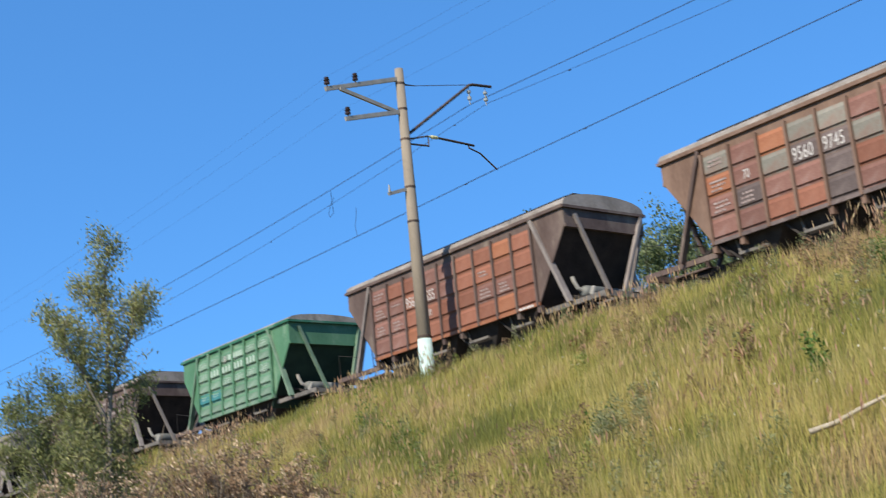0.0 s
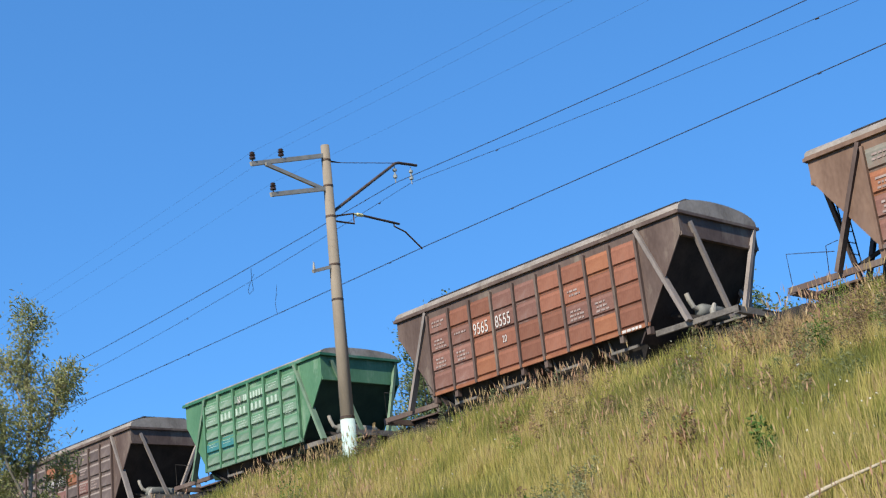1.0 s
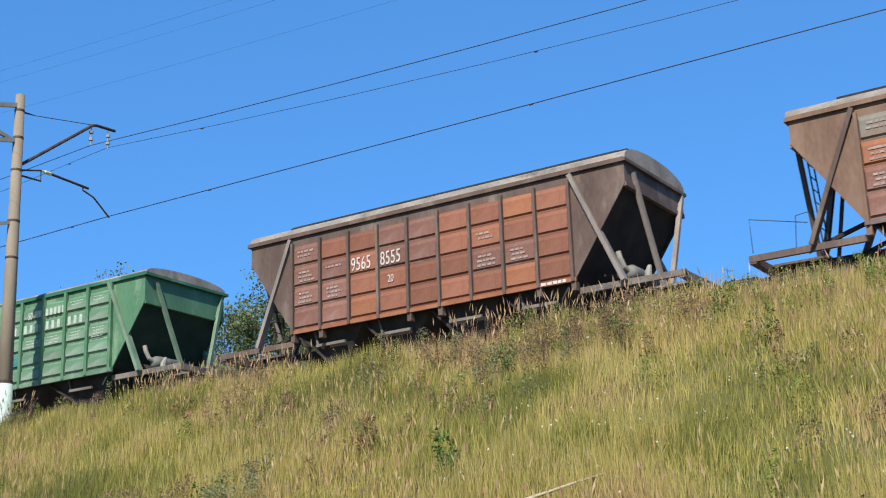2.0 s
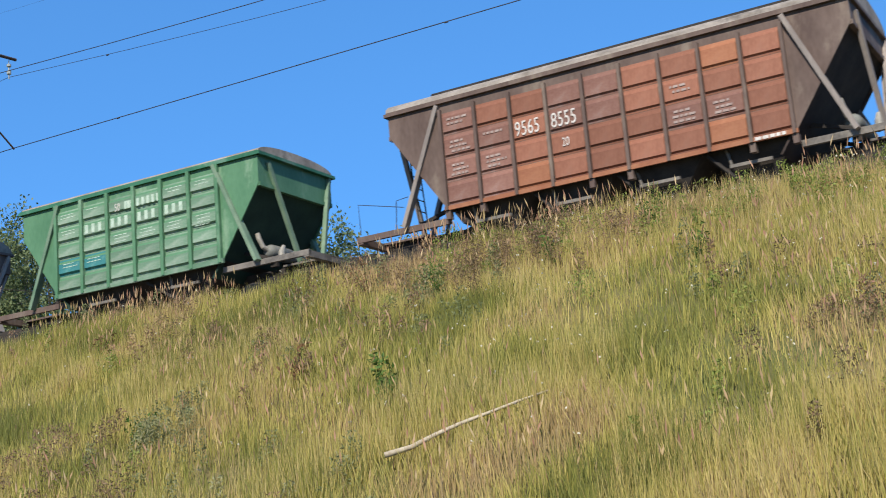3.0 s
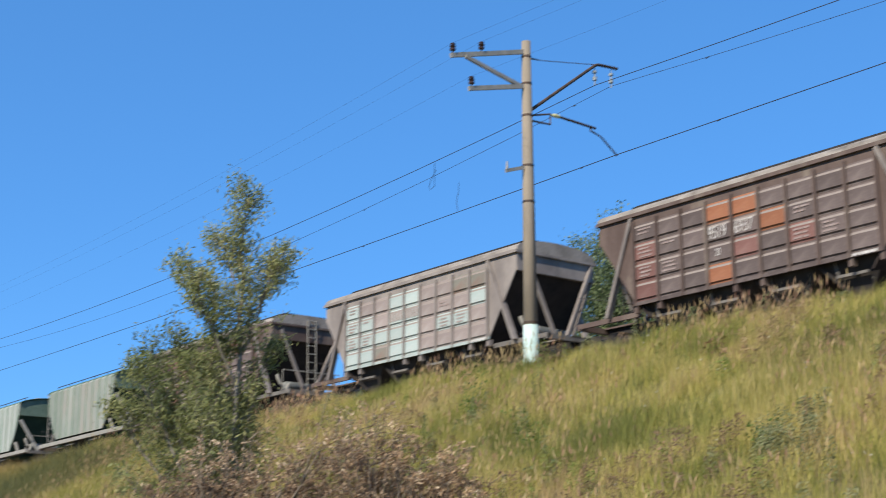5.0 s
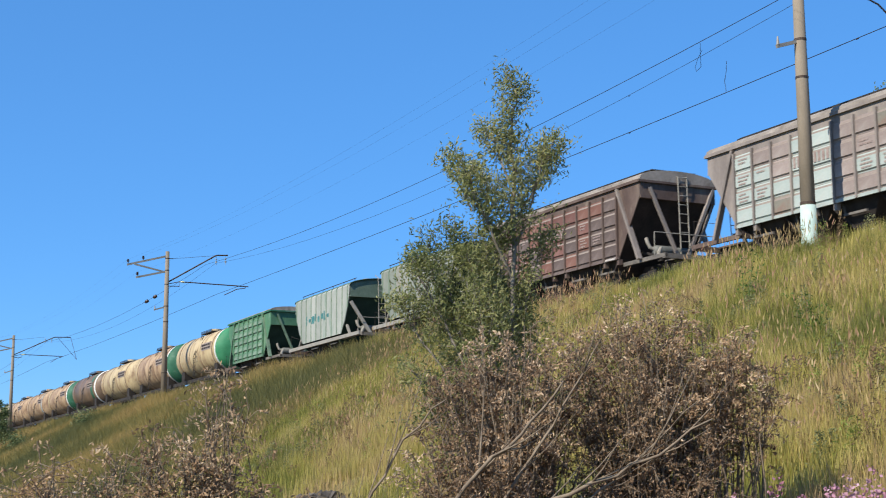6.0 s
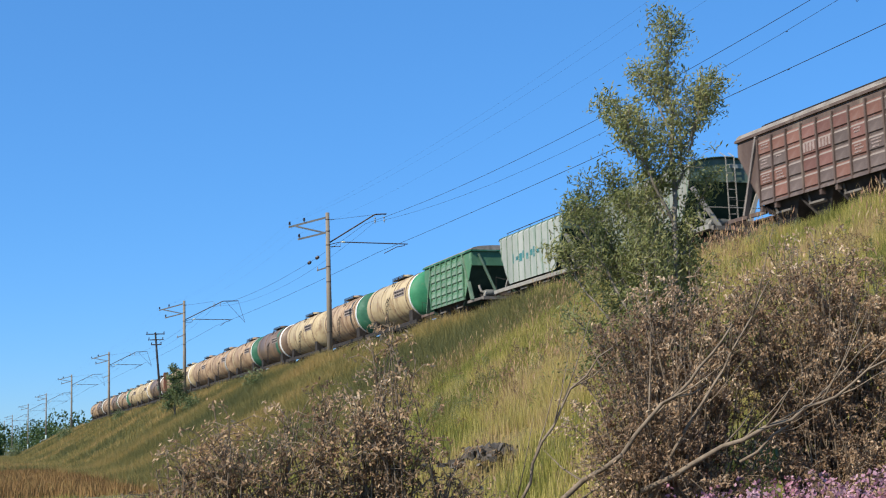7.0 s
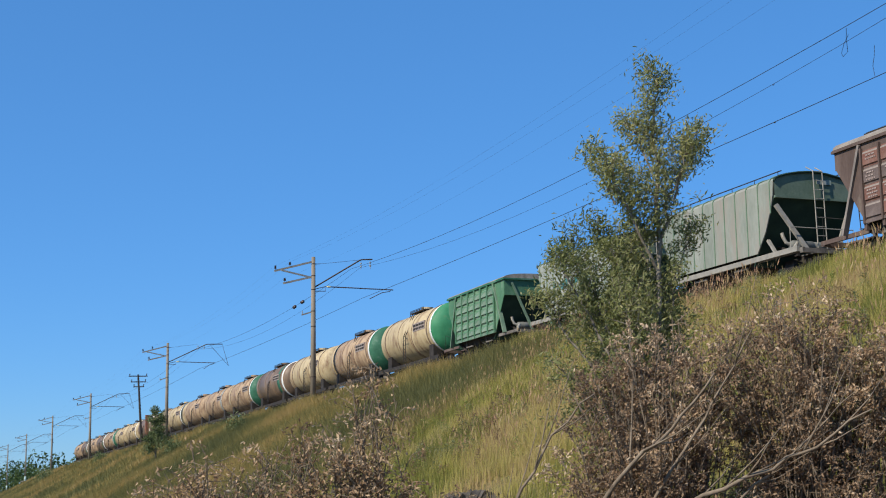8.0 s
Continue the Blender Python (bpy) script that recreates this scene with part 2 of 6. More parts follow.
M = {
    "soil": shade("meadow_soil", (0.10, 0.085, 0.03), (0.20, 0.15, 0.06), 0.35, 0.95, bump=0.6, fine=6, dirt=(0.08, 0.09, 0.025), dirt_scale=0.12, dirt_at=(0.45, 0.6)),
    "ballast": shade("ballast_stone", (0.10, 0.09, 0.08), (0.26, 0.23, 0.2), 8, 0.95, bump=1.0, fine=30),
    "concrete": shade("weathered_concrete", (0.18, 0.15, 0.11), (0.29, 0.24, 0.18), 2.0, 0.9, bump=0.4, fine=60, dirt=(0.20, 0.17, 0.14), dirt_scale=1.2, stretch=(1, 1, 0.3)),
    "white": shade("whitewash", (0.38, 0.51, 0.455), (0.50, 0.60, 0.54), 4, 0.85, bump=0.3, dirt=(0.45, 0.45, 0.4), dirt_scale=3),
    "steel": shade("rusty_steel", (0.05, 0.04, 0.035), (0.12, 0.075, 0.05), 5, 0.7, 0.3, bump=0.2),
    "galv": shade("dull_galvanised_steel", (0.24, 0.23, 0.2), (0.36, 0.33, 0.28), 4, 0.7, 0.2, bump=0.2),
    "wire": shade("oxidised_wire", (0.03, 0.03, 0.03), (0.06, 0.05, 0.045), 5, 0.6, 0.5),
    "porcelain": shade("dark_glazed_porcelain", (0.03, 0.02, 0.018), (0.06, 0.035, 0.03), 5, 0.25),
    "glass": shade("pale_glass_insulator", (0.22, 0.24, 0.23), (0.36, 0.38, 0.36), 5, 0.2),
    "brass": shade("yellowed_insulator", (0.55, 0.5, 0.22), (0.7, 0.62, 0.3), 5, 0.4),
    "under": shade("sooty_underframe", (0.018, 0.016, 0.015), (0.05, 0.042, 0.036), 3, 0.85, 0.1, bump=0.3),
    "wheel": shade("wheel_steel", (0.06, 0.05, 0.045), (0.12, 0.10, 0.085), 6, 0.5, 0.6),
    "rail": shade("rail_steel", (0.12, 0.08, 0.06), (0.2, 0.15, 0.12), 6, 0.5, 0.6),
    "sleeper": shade("sleeper_concrete", (0.26, 0.24, 0.21), (0.38, 0.35, 0.31), 6, 0.9, bump=0.3),
    "bodybrown": shade("dusty_brown_paint", (0.076, 0.050, 0.041), (0.135, 0.096, 0.079), 1.2, 0.75, bump=0.15, fine=14, dirt=(0.20, 0.16, 0.125), dirt_scale=0.9, stretch=(1, 1, 0.4)),
    # dusty panel ledges; the highlight along them is painted into this pale colour
    "ledge": shade("lit_dusty_panel_ledges", (0.18, 0.145, 0.125), (0.30, 0.255, 0.22), 3.0, 0.9, bump=0.1, fine=20, dirt=(0.14, 0.10, 0.085), dirt_scale=1.5, dirt_at=(0.48, 0.62)),
    "dustgreen": shade("dusty_dark_green_paint", (0.09, 0.135, 0.095), (0.16, 0.205, 0.155), 1.6, 0.8, bump=0.1, fine=12, dirt=(0.15, 0.18, 0.14), dirt_scale=1.2),
    "dust": shade("dusty_grey_steel", (0.10, 0.09, 0.08), (0.20, 0.18, 0.155), 2.5, 0.85, bump=0.2, fine=20, dirt=(0.05, 0.045, 0.04), dirt_scale=1.6),
    # dark end rims; on slope sheets the cavity's shade is put into the colour
    "blackgreen": shade("green_rim_and_shade", (0.012, 0.03, 0.02), (0.03, 0.06, 0.04), 1.5, 0.8, bump=0.1),
    "postgreen": shade("dusty_green_paint", (0.085, 0.155, 0.10), (0.17, 0.24, 0.165), 2, 0.75, bump=0.1),
    "tankgrey": shade("dusty_grey_cylinder_paint", (0.10, 0.105, 0.095), (0.19, 0.19, 0.17), 3, 0.7, bump=0.1),
    "fadedred": shade("faded_red_paint", (0.13, 0.058, 0.047), (0.20, 0.105, 0.088), 2.0, 0.75, bump=0.15, fine=16, spread=0.15, dirt=(0.2, 0.13, 0.11), dirt_scale=1.2),
    "bodyrust": shade("sun_bleached_rust_brown_paint", (0.125, 0.074, 0.05), (0.215, 0.137, 0.096), 1.2, 0.75, bump=0.15, fine=14, dirt=(0.17, 0.11, 0.08), dirt_scale=0.9, stretch=(1, 1, 0.4)),
    "bodygrey": shade("dusty_grey_brown_paint", (0.17, 0.145, 0.13), (0.28, 0.242, 0.215), 1.2, 0.8, bump=0.15, fine=14, dirt=(0.30, 0.26, 0.22), dirt_scale=0.9, stretch=(1, 1, 0.4)),
    "roofgrey": shade("cement_dusted_roof", (0.17, 0.145, 0.12), (0.33, 0.29, 0.25), 1.4, 0.9, bump=0.2, fine=10, dirt=(0.08, 0.07, 0.06), dirt_scale=1.2),
    "rust": shade("rust_red_paint", (0.165, 0.062, 0.036), (0.26, 0.113, 0.07), 2.0, 0.7, bump=0.15, fine=16, spread=0.22, dirt=(0.16, 0.085, 0.06), dirt_scale=1.1, stretch=(1, 1, 0.5)),
    "orange": shade("fresh_orange_paint", (0.23, 0.082, 0.04), (0.315, 0.138, 0.07), 2.0, 0.65, bump=0.1, fine=16, spread=0.12, dirt=(0.24, 0.10, 0.06), dirt_scale=1.2),
    "plum": shade("faded_plum_brown_paint", (0.145, 0.064, 0.048), (0.22, 0.118, 0.09), 2.0, 0.75, bump=0.15, fine=16, spread=0.18, dirt=(0.24, 0.17, 0.15), dirt_scale=1.3),
    "dark": shade("dark_brown_paint", (0.082, 0.060, 0.054), (0.145, 0.112, 0.10), 2.0, 0.75, bump=0.15, fine=16, spread=0.2, dirt=(0.20, 0.16, 0.14), dirt_scale=1.2),
    "patch": shade("grey_green_touch_up_paint", (0.165, 0.155, 0.125), (0.235, 0.22, 0.18), 2.0, 0.75, bump=0.1, fine=16, spread=0.15, dirt=(0.20, 0.12, 0.09), dirt_scale=1.3, dirt_at=(0.47, 0.66)),
    "pale": shade("pale_mint_touch_up_paint", (0.31, 0.365, 0.335), (0.42, 0.465, 0.43), 2.0, 0.7, bump=0.1, fine=16, spread=0.1, dirt=(0.36, 0.34, 0.30), dirt_scale=1.2),
    "pinkgrey": shade("chalky_pink_grey_paint", (0.225, 0.18, 0.16), (0.32, 0.265, 0.24), 2.0, 0.8, bump=0.1, fine=16, spread=0.15, dirt=(0.36, 0.34, 0.3), dirt_scale=1.2),
    "green": shade("leaf_green_wagon_paint", (0.055, 0.145, 0.075), (0.095, 0.21, 0.115), 1.2, 0.6, bump=0.12, fine=14, dirt=(0.20, 0.30, 0.20), dirt_scale=1.0, stretch=(1, 1, 0.4)),
    "greenpanel": shade("chalked_green_paint", (0.085, 0.17, 0.105), (0.17, 0.26, 0.18), 1.6, 0.7, bump=0.12, fine=9, spread=0.16, dirt=(0.25, 0.30, 0.245), dirt_scale=1.5, stretch=(1, 1, 1.6), dirt_at=(0.5, 0.68)),
    "teal": shade("teal_paint_block", (0.02, 0.13, 0.14), (0.05, 0.20, 0.20), 2, 0.6, dirt=(0.15, 0.3, 0.25), dirt_scale=2.5),
    "greydust": shade("cement_dusted_green_paint", (0.24, 0.265, 0.235), (0.37, 0.385, 0.35), 1.0, 0.85, bump=0.15, fine=12, dirt=(0.17, 0.25, 0.20), dirt_scale=0.8, stretch=(1, 1, 0.3)),
    "greygreen": shade("dusty_grey_green_paint", (0.175, 0.20, 0.165), (0.29, 0.305, 0.265), 1.0, 0.8, bump=0.15, fine=12, dirt=(0.27, 0.235, 0.20), dirt_scale=0.8, stretch=(1, 1, 0.3), dirt_at=(0.5, 0.68)),
    "greendark": shade("dark_green_paint", (0.02, 0.10, 0.055), (0.05, 0.17, 0.10), 1.4, 0.6, bump=0.1, fine=12, dirt=(0.12, 0.2, 0.15), dirt_scale=1.4),
    # sooty end sheets, darkened further: the shade below them is in the colour
    "end_shade": shade("sooty_shaded_brown_paint", (0.022, 0.016, 0.014), (0.05, 0.036, 0.03), 2.0, 0.85, bump=0.15, fine=14),
    "letter": shade("white_stencil_paint", (0.42, 0.38, 0.34), (0.62, 0.59, 0.55), 9, 0.8),
    "faint": shade("worn_stencil_paint", (0.22, 0.155, 0.135), (0.36, 0.29, 0.26), 9, 0.8),
    "faintgreen": shade("worn_pale_green_stencil", (0.29, 0.39, 0.30), (0.43, 0.52, 0.43), 9, 0.8),
    "bark": shade("grey_bark", (0.14, 0.12, 0.095), (0.30, 0.265, 0.22), 9, 0.9, bump=0.5),
    "deadwood": shade("bleached_dead_wood", (0.13, 0.098, 0.068), (0.26, 0.205, 0.145), 9, 0.9, bump=0.4, stretch=(1, 1, 0.3)),
    "palewood": shade("sun_bleached_stick", (0.30, 0.25, 0.18), (0.46, 0.40, 0.30), 9, 0.9, bump=0.4, stretch=(1, 1, 0.3)),
    "stone": shade("rubble_stone", (0.055, 0.048, 0.042), (0.16, 0.14, 0.12), 4, 0.95, bump=0.6, spread=0.2),
    "tan": shade("tan_tank_paint", (0.35, 0.235, 0.14), (0.48, 0.355, 0.225), 1.0, 0.65, bump=0.1, fine=9, dirt=(0.13, 0.07, 0.042), dirt_scale=0.7, stretch=(1.3, 1, 0.6), dirt_at=(0.46, 0.62)),
    "cream": shade("cream_tank_paint", (0.42, 0.32, 0.175), (0.53, 0.43, 0.26), 1.0, 0.6, bump=0.1, fine=9, dirt=(0.17, 0.09, 0.05), dirt_scale=0.7, stretch=(1.3, 1, 0.6), dirt_at=(0.49, 0.64)),
    "oily": shade("oil_streaked_tank_paint", (0.10, 0.07, 0.05), (0.22, 0.15, 0.10), 1.0, 0.5, bump=0.1, fine=9, dirt=(0.30, 0.2, 0.12), dirt_scale=0.9, stretch=(1, 1, 0.3)),
    "ringwhite": shade("white_band_paint", (0.74, 0.76, 0.72), (0.82, 0.83, 0.8), 2, 0.6, dirt=(0.6, 0.56, 0.48), dirt_scale=1.2),
    "ringgreen": shade("green_band_paint", (0.025, 0.17, 0.075), (0.05, 0.25, 0.12), 2, 0.6, dirt=(0.12, 0.2, 0.1), dirt_scale=1.2),
    "grass": foliage("meadow_grass", [(0.165, 0.178, 0.044), (0.265, 0.262, 0.06), (0.395, 0.348, 0.096), (0.53, 0.43, 0.155), (0.40, 0.29, 0.14)], 0.30, fine=1.3, through_light=0.35, swing=0.38),
    "straw": foliage("straw_grass", [(0.36, 0.295, 0.092), (0.48, 0.39, 0.13), (0.55, 0.45, 0.185), (0.45, 0.34, 0.16)], 0.5, through_light=0.35),
    "lush": foliage("green_grass", [(0.16, 0.168, 0.052), (0.235, 0.238, 0.068), (0.34, 0.325, 0.10)], 0.5, through_light=0.35),
    # far grass, darker than the near: its shading at a distance is in the colours
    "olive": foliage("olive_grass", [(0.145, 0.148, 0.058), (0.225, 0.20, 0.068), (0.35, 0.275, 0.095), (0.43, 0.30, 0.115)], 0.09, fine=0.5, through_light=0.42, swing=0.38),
    "seed": foliage("seed_heads", [(0.28, 0.21, 0.09), (0.42, 0.31, 0.15), (0.34, 0.18, 0.12), (0.50, 0.38, 0.21)], 0.3),
    "weed": foliage("weed_leaves", [(0.05, 0.10, 0.02), (0.09, 0.16, 0.03), (0.13, 0.19, 0.05)], 1.0),
    "russet": foliage("russet_dry_weeds", [(0.18, 0.10, 0.04), (0.27, 0.155, 0.058), (0.31, 0.21, 0.08)], 0.08),
    "redweed": foliage("reddish_weed_leaves", [(0.16, 0.085, 0.04), (0.24, 0.14, 0.07), (0.28, 0.19, 0.09)], 1.0),
    "scrub": foliage("brown_weed_heads", [(0.13, 0.10, 0.05), (0.22, 0.15, 0.085), (0.30, 0.18, 0.12)], 0.4),
    "herb": foliage("fresh_green_weeds", [(0.14, 0.19, 0.04), (0.22, 0.27, 0.06), (0.32, 0.33, 0.09)], 0.4),
    "wormwood": foliage("wormwood_leaves", [(0.12, 0.15, 0.06), (0.20, 0.22, 0.10), (0.28, 0.27, 0.14)], 0.5),
    "willow": foliage("willow_leaves", [(0.13, 0.155, 0.052), (0.23, 0.25, 0.095), (0.37, 0.38, 0.165), (0.50, 0.455, 0.21)], 0.5, through_light=0.5, fine=3),
    "birch": foliage("birch_leaves", [(0.09, 0.13, 0.05), (0.16, 0.20, 0.085), (0.26, 0.29, 0.15)], 0.6, through_light=0.35),
    "dry": foliage("withered_leaves", [(0.085, 0.052, 0.031), (0.26, 0.168, 0.10), (0.49, 0.345, 0.215), (0.75, 0.58, 0.40)], 0.9, 0.8, 0.33, fine=4),
    "drypale": foliage("pale_withered_leaves", [(0.14, 0.085, 0.05), (0.37, 0.24, 0.14), (0.62, 0.445, 0.275), (0.85, 0.69, 0.49)], 0.9, 0.8, 0.4, fine=4),
    "fireweed": foliage("fireweed_flowers", [(0.36, 0.16, 0.21), (0.48, 0.26, 0.33), (0.57, 0.38, 0.43)], 1.0),
    "flower": foliage("small_white_flowers", [(0.52, 0.49, 0.38), (0.70, 0.66, 0.54)], 1.0),
    "woods": foliage("far_woods", [(0.03, 0.06, 0.02), (0.06, 0.10, 0.03), (0.09, 0.13, 0.04)], 0.1),
}


# ---- mesh helpers ----
def link_mesh(name, bm, material, parent=None, smooth=False):
    me = bpy.data.meshes.new(name)
    bm.to_mesh(me)
    bm.free()
    me.materials.append(material)
    if smooth:
        me.polygons.foreach_set("use_smooth", [True] * len(me.polygons))
    ob = new(name, me)
    if parent:
        ob.parent = parent
    return ob


def part(name, bm, material, parent, label="", smooth=False):
    ob = link_mesh(name, bm, material, parent, smooth)
    return tagged(ob, label)


def box(bm, x0, x1, y0, y1, z0, z1):
    v = [bm.verts.new((x, y, z)) for x in (x0, x1) for y in (y0, y1) for z in (z0, z1)]
    for f in ((0, 1, 3, 2), (4, 6, 7, 5), (0, 4, 5, 1), (2, 3, 7, 6), (0, 2, 6, 4), (1, 5, 7, 3)):
        bm.faces.new([v[i] for i in f])
    return v


def prism(bm, outline, y0, y1):
    """An outline in x and z, made solid between two y."""
    a = [bm.verts.new((x, y0, z)) for x, z in outline]
    b = [bm.verts.new((x, y1, z)) for x, z in outline]
    n = len(a)
    bm.faces.new(a)
    bm.faces.new(b[::-1])
    for i in range(n):
        bm.faces.new((a[i], b[i], b[(i + 1) % n], a[(i + 1) % n]))
    return a + b


def beam(bm, p, q, w, h, up=(0, 0, 1)):
    """A square bar from p to q."""
    p, q = Vector(p), Vector(q)
    d = (q - p).normalized()
    s = d.cross(Vector(up))
    s = s.normalized() if s.length > 1e-3 else Vector((1, 0, 0))
    u = s.cross(d)
    v = [bm.verts.new(e + s * (a * w / 2) + u * (b * h / 2)) for e in (p, q) for a, b in ((-1, -1), (1, -1), (1, 1), (-1, 1))]
    for i in range(4):
        bm.faces.new((v[i], v[(i + 1) % 4], v[4 + (i + 1) % 4], v[4 + i]))
    bm.faces.new(v[3::-1])
    bm.faces.new(v[4:])


def tube(bm, pts, radii, n=8, caps=True):
    """A round bar along points."""
    pts = [Vector(p) for p in pts]
    if not hasattr(radii, "__len__"):
        radii = [radii] * len(pts)
    rings = []
    side = None
    for i, p in enumerate(pts):
        d = (pts[min(i + 1, len(pts) - 1)] - pts[max(i - 1, 0)]).normalized()
        if side is None:
            side = d.cross(Vector((0, 0, 1)) if abs(d.z) < 0.95 else Vector((1, 0, 0))).normalized()
        side = (side - d * side.dot(d)).normalized()
        up = d.cross(side)
        rings.append([bm.verts.new(p + (side * math.cos(2 * math.pi * k / n) + up * math.sin(2 * math.pi * k / n)) * radii[i]) for k in range(n)])
    for a, b in zip(rings, rings[1:]):
        for k in range(n):
            bm.faces.new((a[k], a[(k + 1) % n], b[(k + 1) % n], b[k]))
    if caps:
        bm.faces.new(rings[0][::-1])
        bm.faces.new(rings[-1])


def soup(name, verts, faces, material, smooth=False):
    """One object of many loose pieces: verts (n, 3), faces (m, 3) or (m, 4)."""
    me = bpy.data.meshes.new(name)
    verts, faces = np.asarray(verts, np.float32), np.asarray(faces, np.int32)
    k = faces.shape[1]
    me.vertices.add(len(verts))
    me.vertices.foreach_set("co", verts.ravel())
    me.loops.add(faces.size)
    me.loops.foreach_set("vertex_index", faces.ravel())
    me.polygons.add(len(faces))
    me.polygons.foreach_set("loop_start", np.arange(0, faces.size, k, dtype=np.int32))
    me.polygons.foreach_set("loop_total", np.full(len(faces), k, np.int32))
    me.update(calc_edges=True)
    me.materials.append(material)
    return new(name, me)


def thing(name, x, y, z, label, category, group="", rz=0):
    ob = new(name)
    ob.empty_display_size = 0.3
    ob.matrix_basis = pose(x, y, z, 0, 0, rz)
    return tagged(ob, label, category, group)


# ---- ground: one sheet with the embankment ----
def smooth01(t):
    t = np.clip(t, 0, 1)
    return t * t * (3 - 2 * t)


def wave(x, y):
    return (np.sin(x * 0.31 + 1.3 * np.sin(y * 0.23)) + np.sin(y * 0.41 + 1.7 * np.sin(x * 0.17 + 2)) + 0.5 * np.sin(x * 1.1 + y * 0.9) + 0.4 * np.sin(x * 1.9 - y * 1.4 + 1)) / 2.9


def height(x, y):
    x, y = np.asarray(x, float), np.asarray(y, float)
    run = smooth01((x + 430) / 120)
    crest = CREST_Z - fall(x)
    front = crest - (CREST - y) * SLOPE
    back = crest - (y - 33.5) * 0.6
    e = np.minimum(np.minimum(front, back), crest)
    toe = 0.9
    soft = np.where(e > toe, e, np.where(e < -toe, 0, (e + toe) ** 2 / (4 * toe)))
    z = soft * run
    on_top = (y > CREST + 0.6) & (y < 33)
    return z + wave(x, y) * np.where(on_top, 0.02, 0.13) - 0.15 * smooth01((y - 24.9) / 1.2) * smooth01((33 - y) / 1.0) * run


def steps(spans):
    out = []
    for a, b, s in spans:
        out += list(np.arange(a, b, s))
    return np.array(out)


gx = steps([(-3000, -800, 200), (-800, -440, 30), (-440, -130, 4), (-130, 20, 0.8), (20, 200, 12), (200, 3001, 200)])
gy = steps([(-3000, -200, 200), (-200, -20, 15), (-20, 4, 2), (4, 36, 0.5), (36, 60, 2), (60, 200, 14), (200, 3001, 200)])
GX, GY = np.meshgrid(gx, gy, indexing="ij")
gv = np.stack([GX, GY, height(GX, GY)], -1).reshape(-1, 3)
nx, ny = len(gx), len(gy)
ii, jj = np.meshgrid(np.arange(nx - 1), np.arange(ny - 1), indexing="ij")
q = (ii * ny + jj).ravel()
ground = soup("ground", gv, np.stack([q, q + ny, q + ny + 1, q + 1], 1), M["soil"])
ground.data.polygons.foreach_set("use_smooth", [True] * len(ground.data.polygons))
tagged(ground, "grassy railway embankment rising from a dry meadow", "ground", kind="structure")

# ballast bed, sleepers and rails
bm = bmesh.new()
stations = [20.0 - 5.0 * k for k in range(89)]
for a, b in zip(stations, stations[1:]):
    ends = [[bm.verts.new((x, TRACK + y, z - float(fall(x)))) for y, z in ((-3.0, 7.75), (-1.9, 8.2), (1.9, 8.2), (3.0, 7.75))] for x in (a, b)]
    for k in range(3):
        bm.faces.new((ends[0][k], ends[0][k + 1], ends[1][k + 1], ends[1][k]))
bmesh.ops.recalc_face_normals(bm, faces=bm.faces)
tagged(link_mesh("ballast_bed", bm, M["ballast"]), "grey crushed stone ballast bed under the track", "ballast", kind="structure")
track = thing("railway_track", 0, TRACK, 0, "steel rails on concrete sleepers along the embankment", "track")
tagged(track, kind="structure")
for s in (-0.76, 0.76):
    bm = bmesh.new()
    prism(bm, [(-0.075, 8.24), (-0.075, 8.26), (-0.012, 8.28), (-0.012, 8.36), (-0.036, 8.37), (-0.036, 8.4), (0.036, 8.4), (0.036, 8.37), (0.012, 8.36), (0.012, 8.28), (0.075, 8.26), (0.075, 8.24)], -60, 420)
    bmesh.ops.bisect_plane(bm, geom=bm.verts[:] + bm.edges[:] + bm.faces[:], plane_co=(0, 45, 0), plane_no=(0, 1, 0))
    bmesh.ops.bisect_plane(bm, geom=bm.verts[:] + bm.edges[:] + bm.faces[:], plane_co=(0, 55, 0), plane_no=(0, 1, 0))
    bmesh.ops.bisect_plane(bm, geom=bm.verts[:] + bm.edges[:] + bm.faces[:], plane_co=(0, 65, 0), plane_no=(0, 1, 0))
    for vtx in bm.verts:
        vtx.co = Vector((-vtx.co.y, vtx.co.x + s, vtx.co.z - float(fall(-vtx.co.y))))
    bmesh.ops.recalc_face_normals(bm, faces=bm.faces)
    part("rail", bm, M["rail"], track)
bm = bmesh.new()
for i in range(760):
    x = 30 - i * 0.55
    drop = float(fall(x))
    box(bm, x - 0.12, x + 0.12, -1.35, 1.35, 8.12 - drop, 8.24 - drop)
tagged(part("sleepers", bm, M["sleeper"], track), kind="stuff")


# ---- wagons ----
def wheelset_mesh():
    bm = bmesh.new()
    tube(bm, [(0, -1.05, 0), (0, 1.05, 0)], 0.08, 8)
    for s in (-1, 1):
        tube(bm, [(0, s * 0.74, 0), (0, s * 0.77, 0), (0, s * 0.80, 0), (0, s * 0.88, 0)], [0.50, 0.50, 0.475, 0.465], 20)
        for k in range(4):
            a = k * math.pi / 2
            beam(bm, (0.12 * math.cos(a), s * 0.885, 0.12 * math.sin(a)), (0.36 * math.cos(a), s * 0.885, 0.36 * math.sin(a)), 0.06, 0.02, (0, 1, 0))
    me = bpy.data.meshes.new("wheelset")
    bm.to_mesh(me)
    bm.free()
    me.materials.append(M["wheel"])
    return me


WHEELS = wheelset_mesh()
WHEELSETS = []


